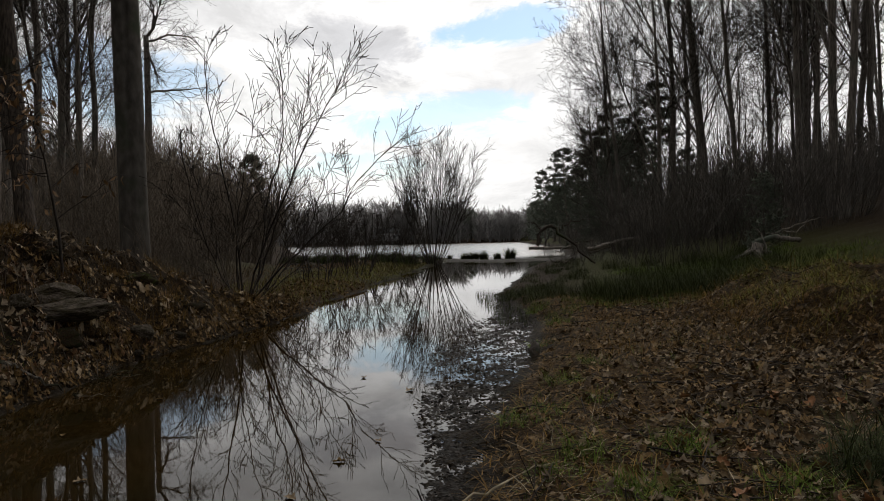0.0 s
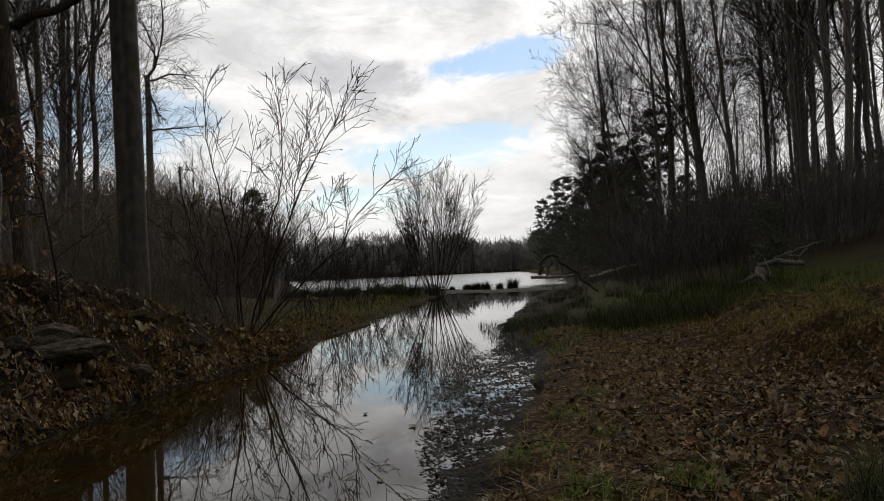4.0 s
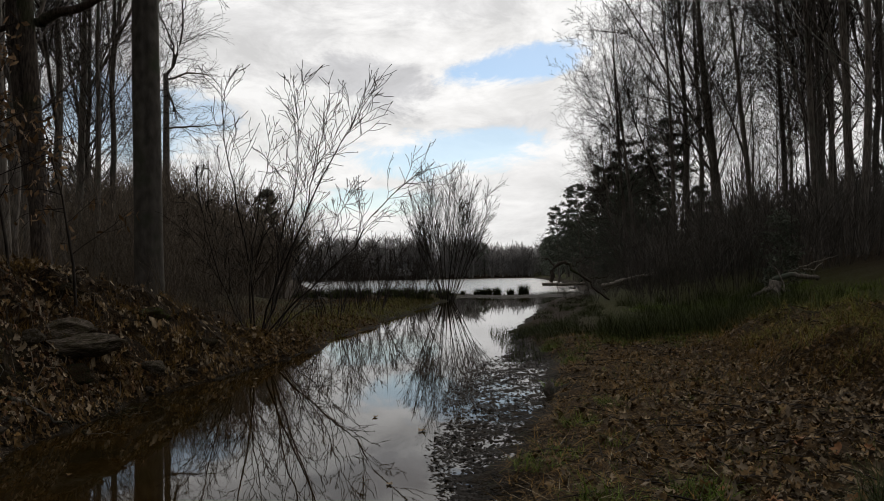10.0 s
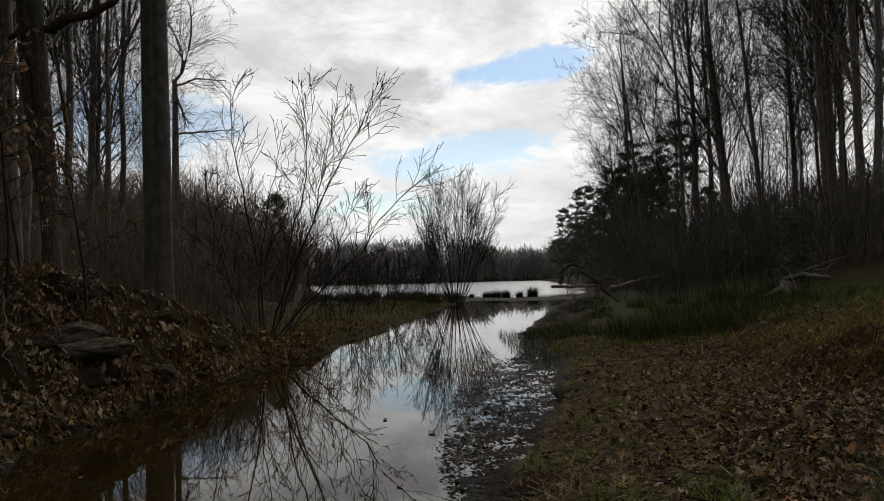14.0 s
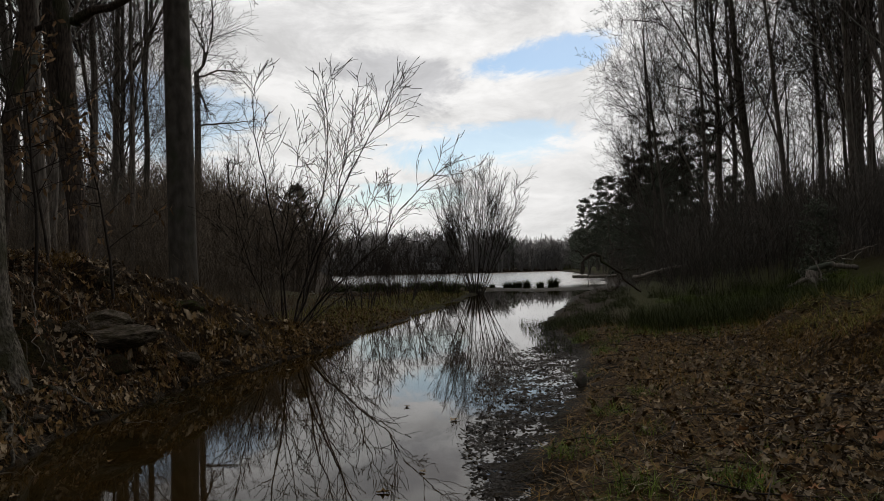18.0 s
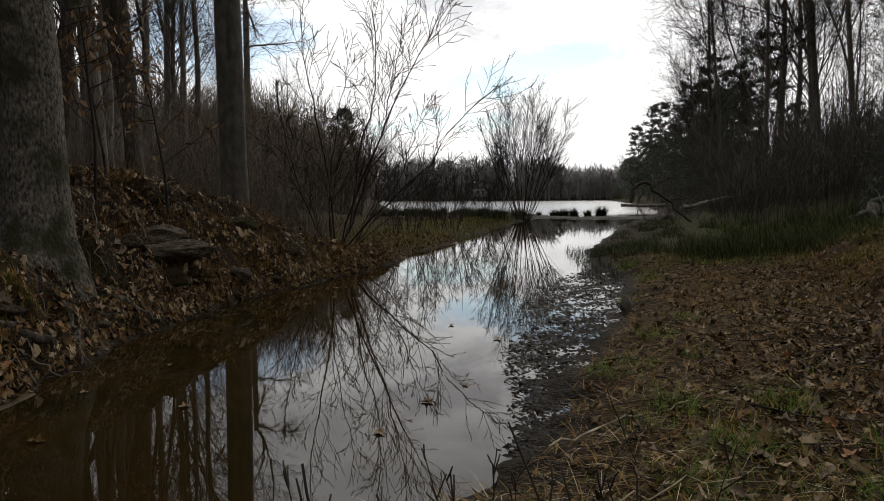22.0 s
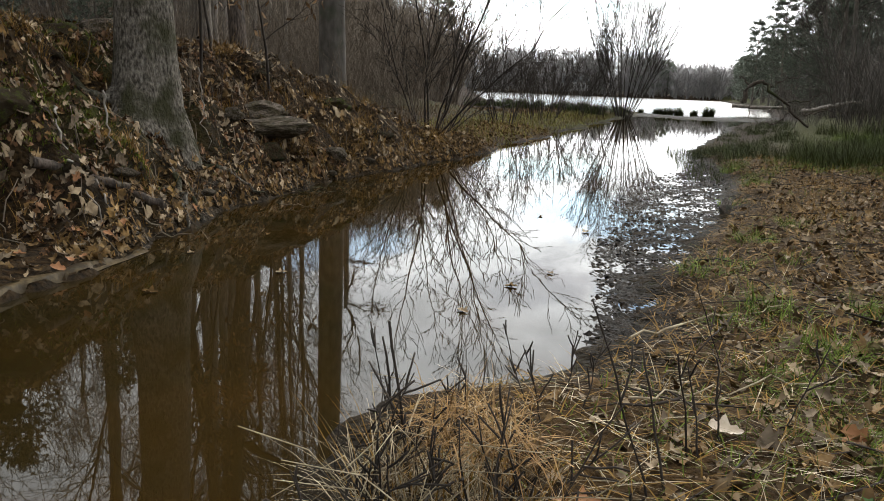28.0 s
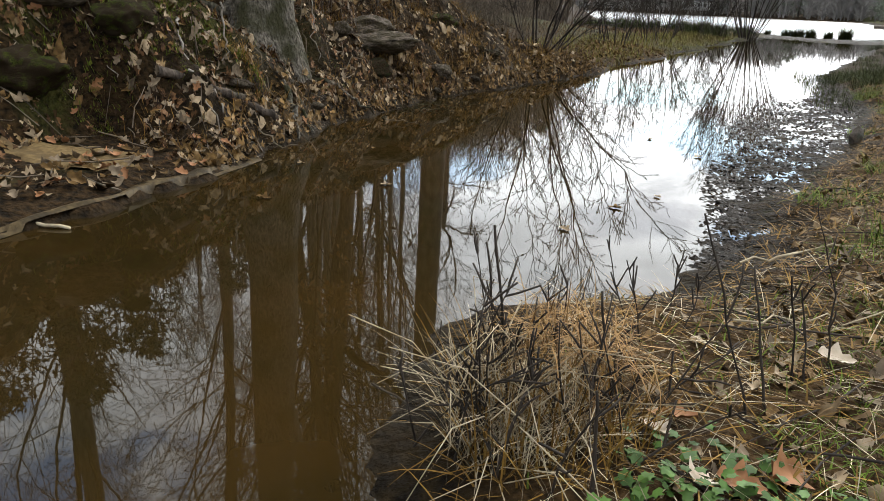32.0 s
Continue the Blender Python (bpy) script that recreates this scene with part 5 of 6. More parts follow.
stick("fallen_log", [(2.5, 36.0, 1.02), (3.6, 36.0, 1.0), (4.6, 36.0, 1.03)], 0.09, DEADWOOD, "pale fallen log lying along the lake's edge", "log", end=0.7, sides=9)
stick("fallen_log", [(5.1, 34.0, 0.94), (5.6, 34.0, 1.02), (6.1, 34.0, 1.14)], 0.11, DEADWOOD, "short pale log on the bank", "log", end=0.8, seed=3, sides=9)
stick("fallen_log", [(6.0, 34.2, 1.13), (6.8, 34.1, 1.36), (7.5, 34.0, 1.48)], 0.085, DEADWOOD, "pale broken log tilted on the bank", "log", end=0.6, seed=4, sides=9)
stick("fallen_branch", [(2.55, 31, 1.2), (2.75, 31, 1.8), (3.1, 31, 2.1), (3.5, 31, 1.82), (4.0, 31, 1.22), (4.5, 31, 0.8), (5.0, 31, 0.4)], 0.085, BARK_DARK, "dark arching branch fallen by the water", "branch", n=18, end=0.5, rough=0.07)
stick("fallen_branch", [(3.9, 31, 1.3), (3.6, 30.9, 1.0), (3.3, 30.8, 0.9)], 0.05, BARK, "dark crooked branch by the water", "branch", seed=5, rough=0.04)
stick("fallen_branch", [(3.2, 31, 2.0), (2.9, 31.1, 1.3), (2.85, 31.2, 0.6)], 0.04, BARK, "dark hanging branch by the water", "branch", seed=6, rough=0.04)
for k, (a, b) in enumerate((((3.5, 31, 1.85), (4.6, 31.2, 2.3)), ((4.0, 31, 1.25), (5.4, 31.1, 1.7)), ((2.8, 31, 1.85), (2.2, 31.2, 2.2)), ((4.3, 31, 0.95), (3.4, 30.8, 0.45)), ((4.6, 31, 0.75), (6.2, 31.3, 1.0)))):
    mid = tuple((p + q) / 2 + 0.12 * math.sin(3 * k + n) for n, (p, q) in enumerate(zip(a, b)))
    stick("fallen_branch", [a, mid, b], 0.035, BARK_DARK, "dark crooked branch tangled by the water", "branch", seed=30 + k, rough=0.05)
stick("fallen_log", [(8.1, 21.6, 1.2), (8.5, 21.3, 1.42), (9.1, 20.9, 1.3)], 0.09, BARK, "dark rotting log on the east slope", "log", end=0.75, sides=9, rough=0.03)
stick("fallen_branch", [(8.9, 22.3, 1.5), (9.5, 22.0, 1.75), (10.1, 21.7, 1.95)], 0.022, DEADWOOD, "bleached branch on the east slope", "branch", seed=8)
stick("fallen_branch", [(9.0, 21.6, 1.6), (9.4, 21.8, 1.5), (9.9, 22.2, 1.9)], 0.02, DEADWOOD, "bleached crooked branch on the east slope", "branch", seed=9)
stick("fallen_branch", [(8.3, 21.1, 0.95), (8.2, 21.2, 1.5), (8.0, 21.3, 1.7)], 0.024, DEADWOOD, "bleached root of an overturned stump", "branch", seed=10)


def root_plate():
    root = empty("tree_stump", 8.15, 21.5, float(land(8.15, 21.5)))
    r = np.random.default_rng(3)
    mesh_object("stump", *tubes([(np.array([(0, 0, -0.2), (0.02, 0, 0.15), (0.05, 0.02, 0.42), (0.06, 0.02, 0.46)]), np.array([0.26, 0.19, 0.16, 0.06]))], 14), BARK, root)
    for a in (0.3, 1.4, 2.6, 3.6, 4.5, 5.5):
        p = np.array([(math.cos(a) * d, math.sin(a) * d, 0.22 - 0.35 * d + 0.1 * r.random()) for d in (0.15, 0.4, 0.7, 1.0)])
        mesh_object("root", *tubes([(p, np.array([0.075, 0.055, 0.04, 0.02]))], 6), BARK, root)
    return tagged(root, "dark rotten stump with spreading roots", "stump")


root_plate()


def sand_ledge():
    n = 26
    g = np.linspace(-1, 1, n)
    u, v = np.meshgrid(g, g)
    x, y = -4.38 + u * 0.44 + v * 0.20, 4.08 + u * 0.26 - v * 0.26
    turn = np.arctan2(v, u)
    top = np.clip(1 - ((u ** 2 + v ** 2) * (1 + 0.25 * np.sin(3 * turn + 1) + 0.18 * np.sin(7 * turn + 2) + 0.08 * np.sin(13 * turn))) ** 1.5, 0, 1)
    z = land(x, y) - 0.03 + 0.045 * np.minimum(top * 3.0, 1) + 0.006 * wobble(x * 4, y * 4)
    i = (np.arange(n - 1)[:, None] * n + np.arange(n - 1)[None]).ravel()
    faces = [(int(k), int(k + 1), int(k + n + 1), int(k + n)) for k in i if top.ravel()[k] > 0.02]
    ob = mesh_object("sand_ledge", np.stack([x, y, z], -1).reshape(-1, 3), faces, SAND)
    return tagged(ob, "low ledge of tan sand beside the water", "sand")


sand_ledge()


def sand_lip():
    """The thin rim of wet sand along the water below the ledge."""
    ys = np.linspace(2.9, 5.3, 70)
    t = np.linspace(0, 1, 6)
    wide = 0.085 + 0.03 * np.sin(ys * 3.1) + 0.02 * np.sin(ys * 9.7)
    x = bank_left(ys)[:, None] + 0.04 + 0.02 * np.sin(ys * 7.3)[:, None] - t[None] * wide[:, None]
    y = np.repeat(ys[:, None], 6, 1)
    z = np.maximum(land(x, y), 0.0) + 0.012 * np.sin(np.pi * t)[None] + 0.004
    faces = [(i * 6 + j, i * 6 + j + 1, i * 6 + j + 7, i * 6 + j + 6) for i in range(69) for j in range(5)]
    ob = mesh_object("sand_lip", np.stack([x, y, z], -1).reshape(-1, 3), faces, WET_SAND)
    return tagged(ob, "narrow rim of wet tan sand along the water", "sand")


sand_lip()


def litter_sticks(name, count, x0, x1, y0, y1, keep, mat, label, length=(0.15, 0.7)):
    lines = []
    x, y = spread_points(count, x0, x1, y0, y1, keep)
    for px, py in zip(x, y):
        a, l = rng.random() * 6.283, rng.uniform(*length)
        t = np.linspace(-0.5, 0.5, 4)
        bx, by = px + np.cos(a) * l * t + rng.normal(0, 0.015, 4), py + np.sin(a) * l * t + rng.normal(0, 0.015, 4)
        lines.append((np.stack([bx, by, land(bx, by) + 0.02 + 0.05 * rng.random() * rng.random(4)], 1), np.linspace(0.006, 0.003, 4) * rng.uniform(0.5, 1.3)))
    return tagged(mesh_object(name, *tubes(lines, 4), mat), label, "twigs", kind="stuff")


litter_sticks("fallen_twigs", 420, -8, -3.7, 3, 15, lambda x, y: land(x, y) > 0.08, BRUSH, "brown twigs strewn over the west bank")
litter_sticks("fallen_twigs", 900, 0.0, 8, 2.2, 15, lambda x, y: x > bank_right(y) + 0.5, TWIG, "dark twigs strewn over the east bank")

for k in range(12):
    r = random.Random(900 + k)
    sx, sy = r.uniform(-5.2, -4.0), r.uniform(4.6, 9.5)
    run = [(sx, sy)]
    for _ in range(3):
        run.append((run[-1][0] + r.uniform(0.08, 0.28), run[-1][1] + r.uniform(-0.16, 0.2)))
    stick("bank_root", on_bank(*run, dz=0.025), r.uniform(0.004, 0.010), (BRUSH, BARK_DARK, BARK_OAK)[k % 3], "thin crooked root on the eroded bank", seed=200 + k, rough=0.018)

x, y = spread_points(4200, -7.4, -3.7, 3.4, 12, lambda x, y: (land(x, y) > 0.12) & off_beach(x, y) & (wobble(x * 1.6 + 1, y * 1.6) > -0.1))
leaf_litter("pale_leaf_litter", 17, x, y, 0.062, LEAF_PALE, "small pale leaves strewn over the near bank")

# humps of earth, moss and stone that break the slope
r = random.Random(77)
for k in range(22):
    hx, hy = (r.uniform(-7.4, -4.15), r.uniform(4.4, 12.5)) if k < 16 else (r.uniform(-6.4, -4.2), r.uniform(4.5, 7.2))
    if land(hx, hy) < 0.12 or math.hypot(hx + 5.35, hy - 7.35) < 0.5:
        continue
    s = r.uniform(0.06, 0.16)
    kind = k % 4 if hy > 6.8 else k % 2
    bedded(hx, hy, (s * r.uniform(1.0, 1.7), s, s * r.uniform(0.5, 0.9)), r.uniform(0, 180), 400 + k, (EARTH, EARTH, EARTH, ROCK)[kind],
           ("dark lump of earth in the leaf litter", "dark lump of earth in the leaf litter", "dark lump of earth in the leaf litter", "small rock among the fallen leaves")[kind],
           ("earth_lump", "earth_lump", "earth_lump", "rock")[kind], 0.24, sunk=0.34)
# dry grass, ferns and weeds
fern_spots = scatter(51, 30, -7.5, -3.75, 5, 15, lambda x, y: land(x, y) > 0.2, 0.45)
grass_stuff("dry_weeds", clumped(7000, fern_spots, 0.26), 0.30, 0.006, 0.9, 1.2, STRAW_RED, "rusty dry weeds and grass on the west bank")
x, y = spread_points(6500, -5.2, -3.5, 4.6, 24, lambda x, y: (land(x, y) > 0.01) & (land(x, y) < 0.55))
grass_stuff("dry_weeds", lie(x, y), 0.24, 0.005, 1.3, 0.9, STRAW_RED, "matted dry grass hanging over the water's edge")
moss_spots = scatter(57, 26, -8.2, -6.0, 6.2, 8.2, None, 0.22) + scatter(58, 16, -5.6, -4.4, 4.6, 6.2, lambda x, y: land(x, y) > 0.25, 0.22)
grass_stuff("moss_cushions", clumped(17000, moss_spots, 0.20), 0.075, 0.008, 0.9, 0.8, MOSS_GREEN, "bright green moss cushions on the shady bank", "moss")
stem_spots = scatter(59, 120, -9.5, -4.6, 7.8, 17, lambda x, y: bank_left(y) - x > 0.7, 0.2)
grass_stuff("dead_stems", clumped(700, stem_spots, 0.2), 0.75, 0.006, 0.3, 0.3, BRUSH, "thin dead stems standing along the bank", "weeds")
x, y = spread_points(900, -6.5, -4.2, 3.5, 8, lambda x, y: land(x, y) > 0.25)
grass_stuff("moss_tufts", lie(x, y), 0.12, 0.006, 1.2, 1.2, GRASS, "small green tufts on the mossy bank")

x, y = spread_points(2200, -6.5, -3.4, 13, 24, lambda x, y: (land(x, y) > 0.02) & (x > -5.0 - 0.1 * (y - 13)))
leaf_litter("leaf_litter", 6, x, y, 0.10, LEAF, "brown leaves caught in the sedge by the creek")

# leaves and scraps stranded along the west water line
y = rng.uniform(4.7, 16, 2200)
x = bank_left(y) - rng.random(2200) ** 1.3 * 0.5 + 0.02
ok = land(x, y) > 0.004
leaf_litter("leaf_litter", 9, x[ok], y[ok], 0.085, LEAF, "sodden brown leaves stranded at the water line")
y = rng.uniform(4.7, 18, 3000)
x = bank_left(y) - rng.random(3000) * 0.35 + 0.05
ok = land(x, y) > -0.03
tagged(mesh_object("stranded_scraps", *blades(rng, lie(x[ok], y[ok], 0.006), 0.10, 0.009, 1.6, 0.15, 2, 1.1), BRUSH), "scraps of bark and dead stems at the water line", "debris", kind="stuff")

# weeds and clods in the shallows
n = 40000
y = rng.uniform(4.6, 19, n)
width = np.interp(y, [4.6, 6, 7, 9, 11, 13, 15, 19], [0.15, 0.4, 0.75, 1.25, 1.5, 1.35, 0.5, 0.25])
x = bank_right(y) - width * rng.beta(1.0, 1.2, n) + 0.12
keep = wobble(x * 2.3 + 5, y * 2.3) + rng.normal(0, 0.35, n) > -0.15
mud_pts = np.stack([x[keep], y[keep], np.full(keep.sum(), -0.004)], 1)
tagged(mesh_object("water_weeds", *blades(rng, mud_pts, 0.075, 0.03, 1.55, 0.2, 2, 1.1), MUD), "dark rotting weeds in the muddy shallows", "weeds", kind="stuff")
n = 3600
y = rng.uniform(4.6, 17, n)
x = bank_right(y) - np.interp(y, [4.6, 6, 7, 9, 11, 13, 15, 19], [0.2, 0.4, 0.75, 1.2, 1.5, 1.4, 0.6, 0.25]) * rng.beta(0.9, 1.5, n) + 0.06
clod_v, clod_f = [], []
base = np.array([(1, 0, 0), (0.4, 0.9, 0), (-0.7, 0.7, 0), (-1, -0.2, 0), (-0.2, -1, 0), (0.8, -0.7, 0), (0.1, 0.1, 0.55), (-0.3, 0.2, 0.45)])
for px, py in zip(x, y):
    s = rng.uniform(0.012, 0.045)
    k = len(clod_v)
    clod_v += list(base * (1 + 0.3 * rng.normal(0, 1, base.shape)) * (s, s, s * 0.7) + (px, py, -0.006))
    clod_f += [(k + a, k + b, k + c) for a, b, c in ((0, 1, 6), (1, 7, 6), (1, 2, 7), (2, 3, 7), (3, 4, 7), (4, 6, 7), (4, 5, 6), (5, 0, 6))]
tagged(mesh_object("mud_clods", np.array(clod_v), clod_f, MUD, smooth_faces=False), "dark mud clods breaking the water surface", "mud", kind="stuff")
x, y = spread_points(1500, -0.3, 1.2, 13, 20, lambda x, y: (x < bank_right(y)) & (x > bank_right(y) - 0.6))
grass_stuff("water_reeds", np.stack([x, y, np.full(len(x), -0.02)], 1), 0.22, 0.008, 0.4, 0.3, RUSH, "thin reeds standing in the shallows", "rushes")

# dark scraps on the mud strip
n = 5200
y = rng.uniform(3.6, 20, n)
x = bank_right(y) + rng.uniform(-0.02, 0.75, n)
scraps = np.stack([x, y, land(x, y) + 0.004], 1)
tagged(mesh_object("mud_scraps", *blades(rng, scraps, 0.07, 0.010, 1.6, 0.1, 2, 1.15), EARTH), "scraps of bark and twig trodden into the mud", "debris", kind="stuff")
x, y = spread_points(5200, -0.6, 2.4, 3.6, 19, lambda x, y: (x > bank_right(y) + 0.16) & (x < bank_right(y) + 0.9))
grass_stuff("dry_grass", lie(x, y, 0.005), 0.13, 0.006, 1.5, 0.4, STRAW_RED, "short dead grass along the mud", least=0.8)

x, y = rng.normal(1.15, 0.5, 3200), rng.normal(3.4, 0.7, 3200)
ok = x > bank_right(y) + 0.45
x, y = x[ok], y[ok]
grass_stuff("short_grass", lie(x, y), 0.09, 0.005, 0.9, 0.9, GRASS, "short green grass by the path")

# green tufts on the east bank
for gx, gy, n, h in ((0.55, 6.2, 120, 0.20), (0.78, 6.5, 100, 0.18), (0.95, 5.3, 160, 0.24), (1.25, 6.9, 120, 0.12), (1.15, 4.6, 200, 0.2), (1.55, 5.4, 220, 0.22), (1.65, 3.9, 180, 0.18), (1.95, 4.5, 200, 0.2), (0.72, 5.0, 120, 0.16), (1.35, 3.0, 160, 0.16), (1.05, 7.6, 160, 0.2), (2.45, 4.75, 420, 0.5), (2.65, 5.0, 300, 0.45), (1.5, 8.6, 150, 0.14), (0.9, 4.1, 110, 0.14), (1.2, 3.4, 90, 0.12), (0.55, 2.75, 90, 0.12), (1.05, 10.5, 160, 0.2), (1.5, 12.5, 260, 0.3), (1.3, 14.5, 260, 0.35)):
    c = empty("grass_tuft", gx, gy, float(land(gx, gy)) - 0.01, 0)
    a, r = rng.random(n) * 6.283, np.sqrt(rng.random(n)) * 0.16 * (1 + h)
    mesh_object("grass_blade_mass", *blades(rng, np.stack([np.cos(a) * r, np.sin(a) * r, np.zeros(n)], 1), h, 0.006, 0.8, 1.5), GRASS if h < 0.4 else RUSH, c)["kind"] = "stuff"
    tagged(c, "dark rush clump beside the path" if h > 0.4 else "small tuft of fresh green grass among dead leaves", "grass", "grass tufts")


GOLD = material("golden_straw", (0.19, 0.105, 0.040), (0.42, 0.27, 0.12), 0.75, 5, per_island=0.45, bump=0)


def straw_clump():
    """The tangle of dry grass, stalks and briars at the water's edge."""
    root = empty("dry_grass_clump", -0.32, 2.55, float(land(-0.32, 2.55)) - 0.02)
    r = np.random.default_rng(61)
    n = 380
    a, d = r.random(n) * 6.283, np.sqrt(r.random(n)) * 0.24
    foot = np.stack([np.cos(a) * d * 0.9, np.sin(a) * d, np.zeros(n)], 1)
    tagged(mesh_object("straw_tuft", *blades(r, foot, 0.40, 0.0036, 0.45, 1.3, 5), STRAW, root), "pale bent straw", kind="stuff")
    n = 300
    a, d = r.random(n) * 6.283, np.sqrt(r.random(n)) * 0.17
    mat_pts = np.stack([np.cos(a) * d + 0.12, np.sin(a) * d * 0.8 + 0.12, 0.26 + 0.10 * r.random(n)], 1)
    tagged(mesh_object("straw_mat", *blades(r, mat_pts, 0.2, 0.0038, 1.6, 1.2, 3), GOLD, root), "golden mat of dead grass", kind="stuff")
    n = 70
    hang = np.stack([0.22 + 0.07 * r.normal(0, 1, n), 0.02 + 0.05 * r.normal(0, 1, n), 0.34 + 0.06 * r.random(n)], 1)
    tagged(mesh_object("hanging_hay", *blades(r, hang, 0.30, 0.004, 2.4, 0.9, 4, 1.5), GOLD, root), "rusty hay hanging from the mat", kind="stuff")
    n = 260
    a, d = r.random(n) * 6.283, np.sqrt(r.random(n)) * 0.3
    tagged(mesh_object("rusty_tuft", *blades(r, np.stack([np.cos(a) * d + 0.1, np.sin(a) * d, np.zeros(n)], 1), 0.4, 0.006, 0.4, 0.8, 4), STRAW_RED, root), "rusty dead grass", kind="stuff")
    for _ in range(96):
        a, d = r.random() * 6.283, 0.27 * math.sqrt(r.random())
        b = r.random() * 6.283
        p0 = np.array([math.cos(a) * d, math.sin(a) * d, 0.0 if r.random() < 0.6 else 0.2])
        l = r.uniform(0.25, 0.5)
        way = np.array([math.cos(b) * 0.75 + 0.2, math.sin(b) * 0.9, r.uniform(0.1, 1.0)])
        k = r.uniform(0.35, 0.7)
        p1 = p0 + unit(way) * l * k
        p2 = p1 + unit(way * (1, 1, -0.4) + r.normal(0, 0.3, 3)) * l * (1 - k)
        mesh_object("stalk", *tubes([(np.array([p0, p1, p2]), np.array([0.0020, 0.0018, 0.0012]))], 5), STRAW, root)
    for _ in range(50):
        a, d = r.random() * 6.283, 0.36 * math.sqrt(r.random())
        p = shoot(r, (math.cos(a) * d, math.sin(a) * d, 0), (r.normal(0, 0.35), r.normal(0, 0.35), 1), r.uniform(0.25, 0.55), 5, 0.0, 0.10)
        stem = mesh_object("briar_stem", *tubes([(p, np.linspace(0.0045, 0.002, 6))], 5), TWIG, root)
        for line in fork(r, p, np.full(6, 0.003), 3, 0.3, 0.95, 0.3, 0.8, 0.05, 3, 0.1, 0.7):
            mesh_object("side_shoot", *tubes([line], 4), TWIG, stem)
    return tagged(root, "tangled clump of bent straw and dark briar stems", "grass")


straw_clump()


def twig_plant(foot, tip, radius, seed, side=3):
    """A single dark stem standing in the grass, with a few bare side shoots."""
    r = np.random.default_rng(seed)
    z = float(land(foot[0], foot[1])) - 0.03
    root = empty("bare_twig_plant", foot[0], foot[1], z)
    t = np.linspace(0, 1, 9)
    end = np.array([tip[0] - foot[0], tip[1] - foot[1], tip[2] - z])
    p = t[:, None] * end[None] + np.concatenate([[(0, 0, 0)], np.cumsum(r.normal(0, 0.0045, (8, 3)), 0)])
    radius = radius * 0.75
    mesh_object("stem", *tubes([(p, np.linspace(radius, radius * 0.65, 9) * (1 + 0.1 * r.normal(0, 1, 9)))], 7), TWIG, root)
    for line in fork(r, p, np.full(9, radius * 0.7), side, 0.35, 0.95, 0.3, 0.7, 0.1, 4, 0.1, 0.6):
        mesh_object("side_shoot", *tubes([line], 5), TWIG, root)
    return tagged(root, "dark bare stem standing up from the dry grass", "plant", "bare stems by the water")


for k, (foot, tip, radius, side) in enumerate((
        ((-0.38, 2.64), (-0.46, 2.62, 0.72), 0.008, 1), ((-0.52, 2.82), (-0.58, 2.80, 0.58), 0.007, 2), ((0.31, 2.92), (0.09, 2.91, 0.78), 0.0055, 1),
        ((0.37, 2.96), (0.25, 2.96, 0.62), 0.006, 0), ((0.44, 3.22), (0.36, 3.23, 0.55), 0.006, 1), ((0.46, 3.2), (0.42, 3.21, 0.5), 0.005, 2),
        ((0.55, 3.37), (0.49, 3.38, 0.48), 0.006, 1), ((-0.36, 2.92), (-0.38, 2.92, 0.45), 0.005, 2), ((-0.06, 3.65), (-0.03, 3.65, 0.40), 0.005, 4),
        ((-0.01, 2.27), (-0.03, 2.26, 0.47), 0.009, 0), ((-0.10, 3.29), (-0.21, 3.27, 0.45), 0.0045, 5), ((-0.2, 3.5), (-0.32, 3.5, 0.42), 0.004, 5),
        ((0.62, 4.3), (0.45, 4.3, 0.55), 0.004, 1), ((0.75, 3.5), (0.9, 3.6, 0.5), 0.004, 2), ((-0.6, 3.0), (-0.72, 3.1, 0.5), 0.004, 4), ((0.02, 3.45), (0.1, 3.5, 0.42), 0.004, 4))):
    twig_plant(foot, tip, radius, 80 + k, side)


def ground_ivy():
    r = np.random.default_rng(71)
    verts, faces = [], []
    shape = np.array([(0, 0), (0.35, 0.25), (0.3, 0.55), (0.55, 0.75), (0.15, 0.8), (0, 1.05), (-0.15, 0.8), (-0.55, 0.75), (-0.3, 0.55), (-0.35, 0.25)])
    for _ in range(900):
        x, y = r.uniform(0.0, 1.7), r.uniform(2.1, 3.1)
        if y > 2.62 + 0.22 * x + 0.1 * math.sin(x * 9) or r.random() < 0.15 * (y - 2):
            continue
        s, a = r.uniform(0.026, 0.055), r.random() * 6.283
        z = float(land(x, y)) + r.uniform(0.02, 0.07)
        tx, ty = r.normal(0, 0.3, 2)
        k = len(verts)
        for u, v in shape * s:
            verts.append((x + math.cos(a) * u - math.sin(a) * v, y + math.sin(a) * u + math.cos(a) * v, z + tx * u + ty * v - 6 * u * u))
        faces += [(k, k + 1, k + 2, k + 5), (k + 2, k + 3, k + 4, k + 5), (k, k + 5, k + 8, k + 9), (k + 5, k + 6, k + 7, k + 8)]
    return tagged(mesh_object("ground_ivy", np.array(verts), faces, IVY), "low green ivy leaves creeping over the ground", "ivy", kind="stuff")


ground_ivy()


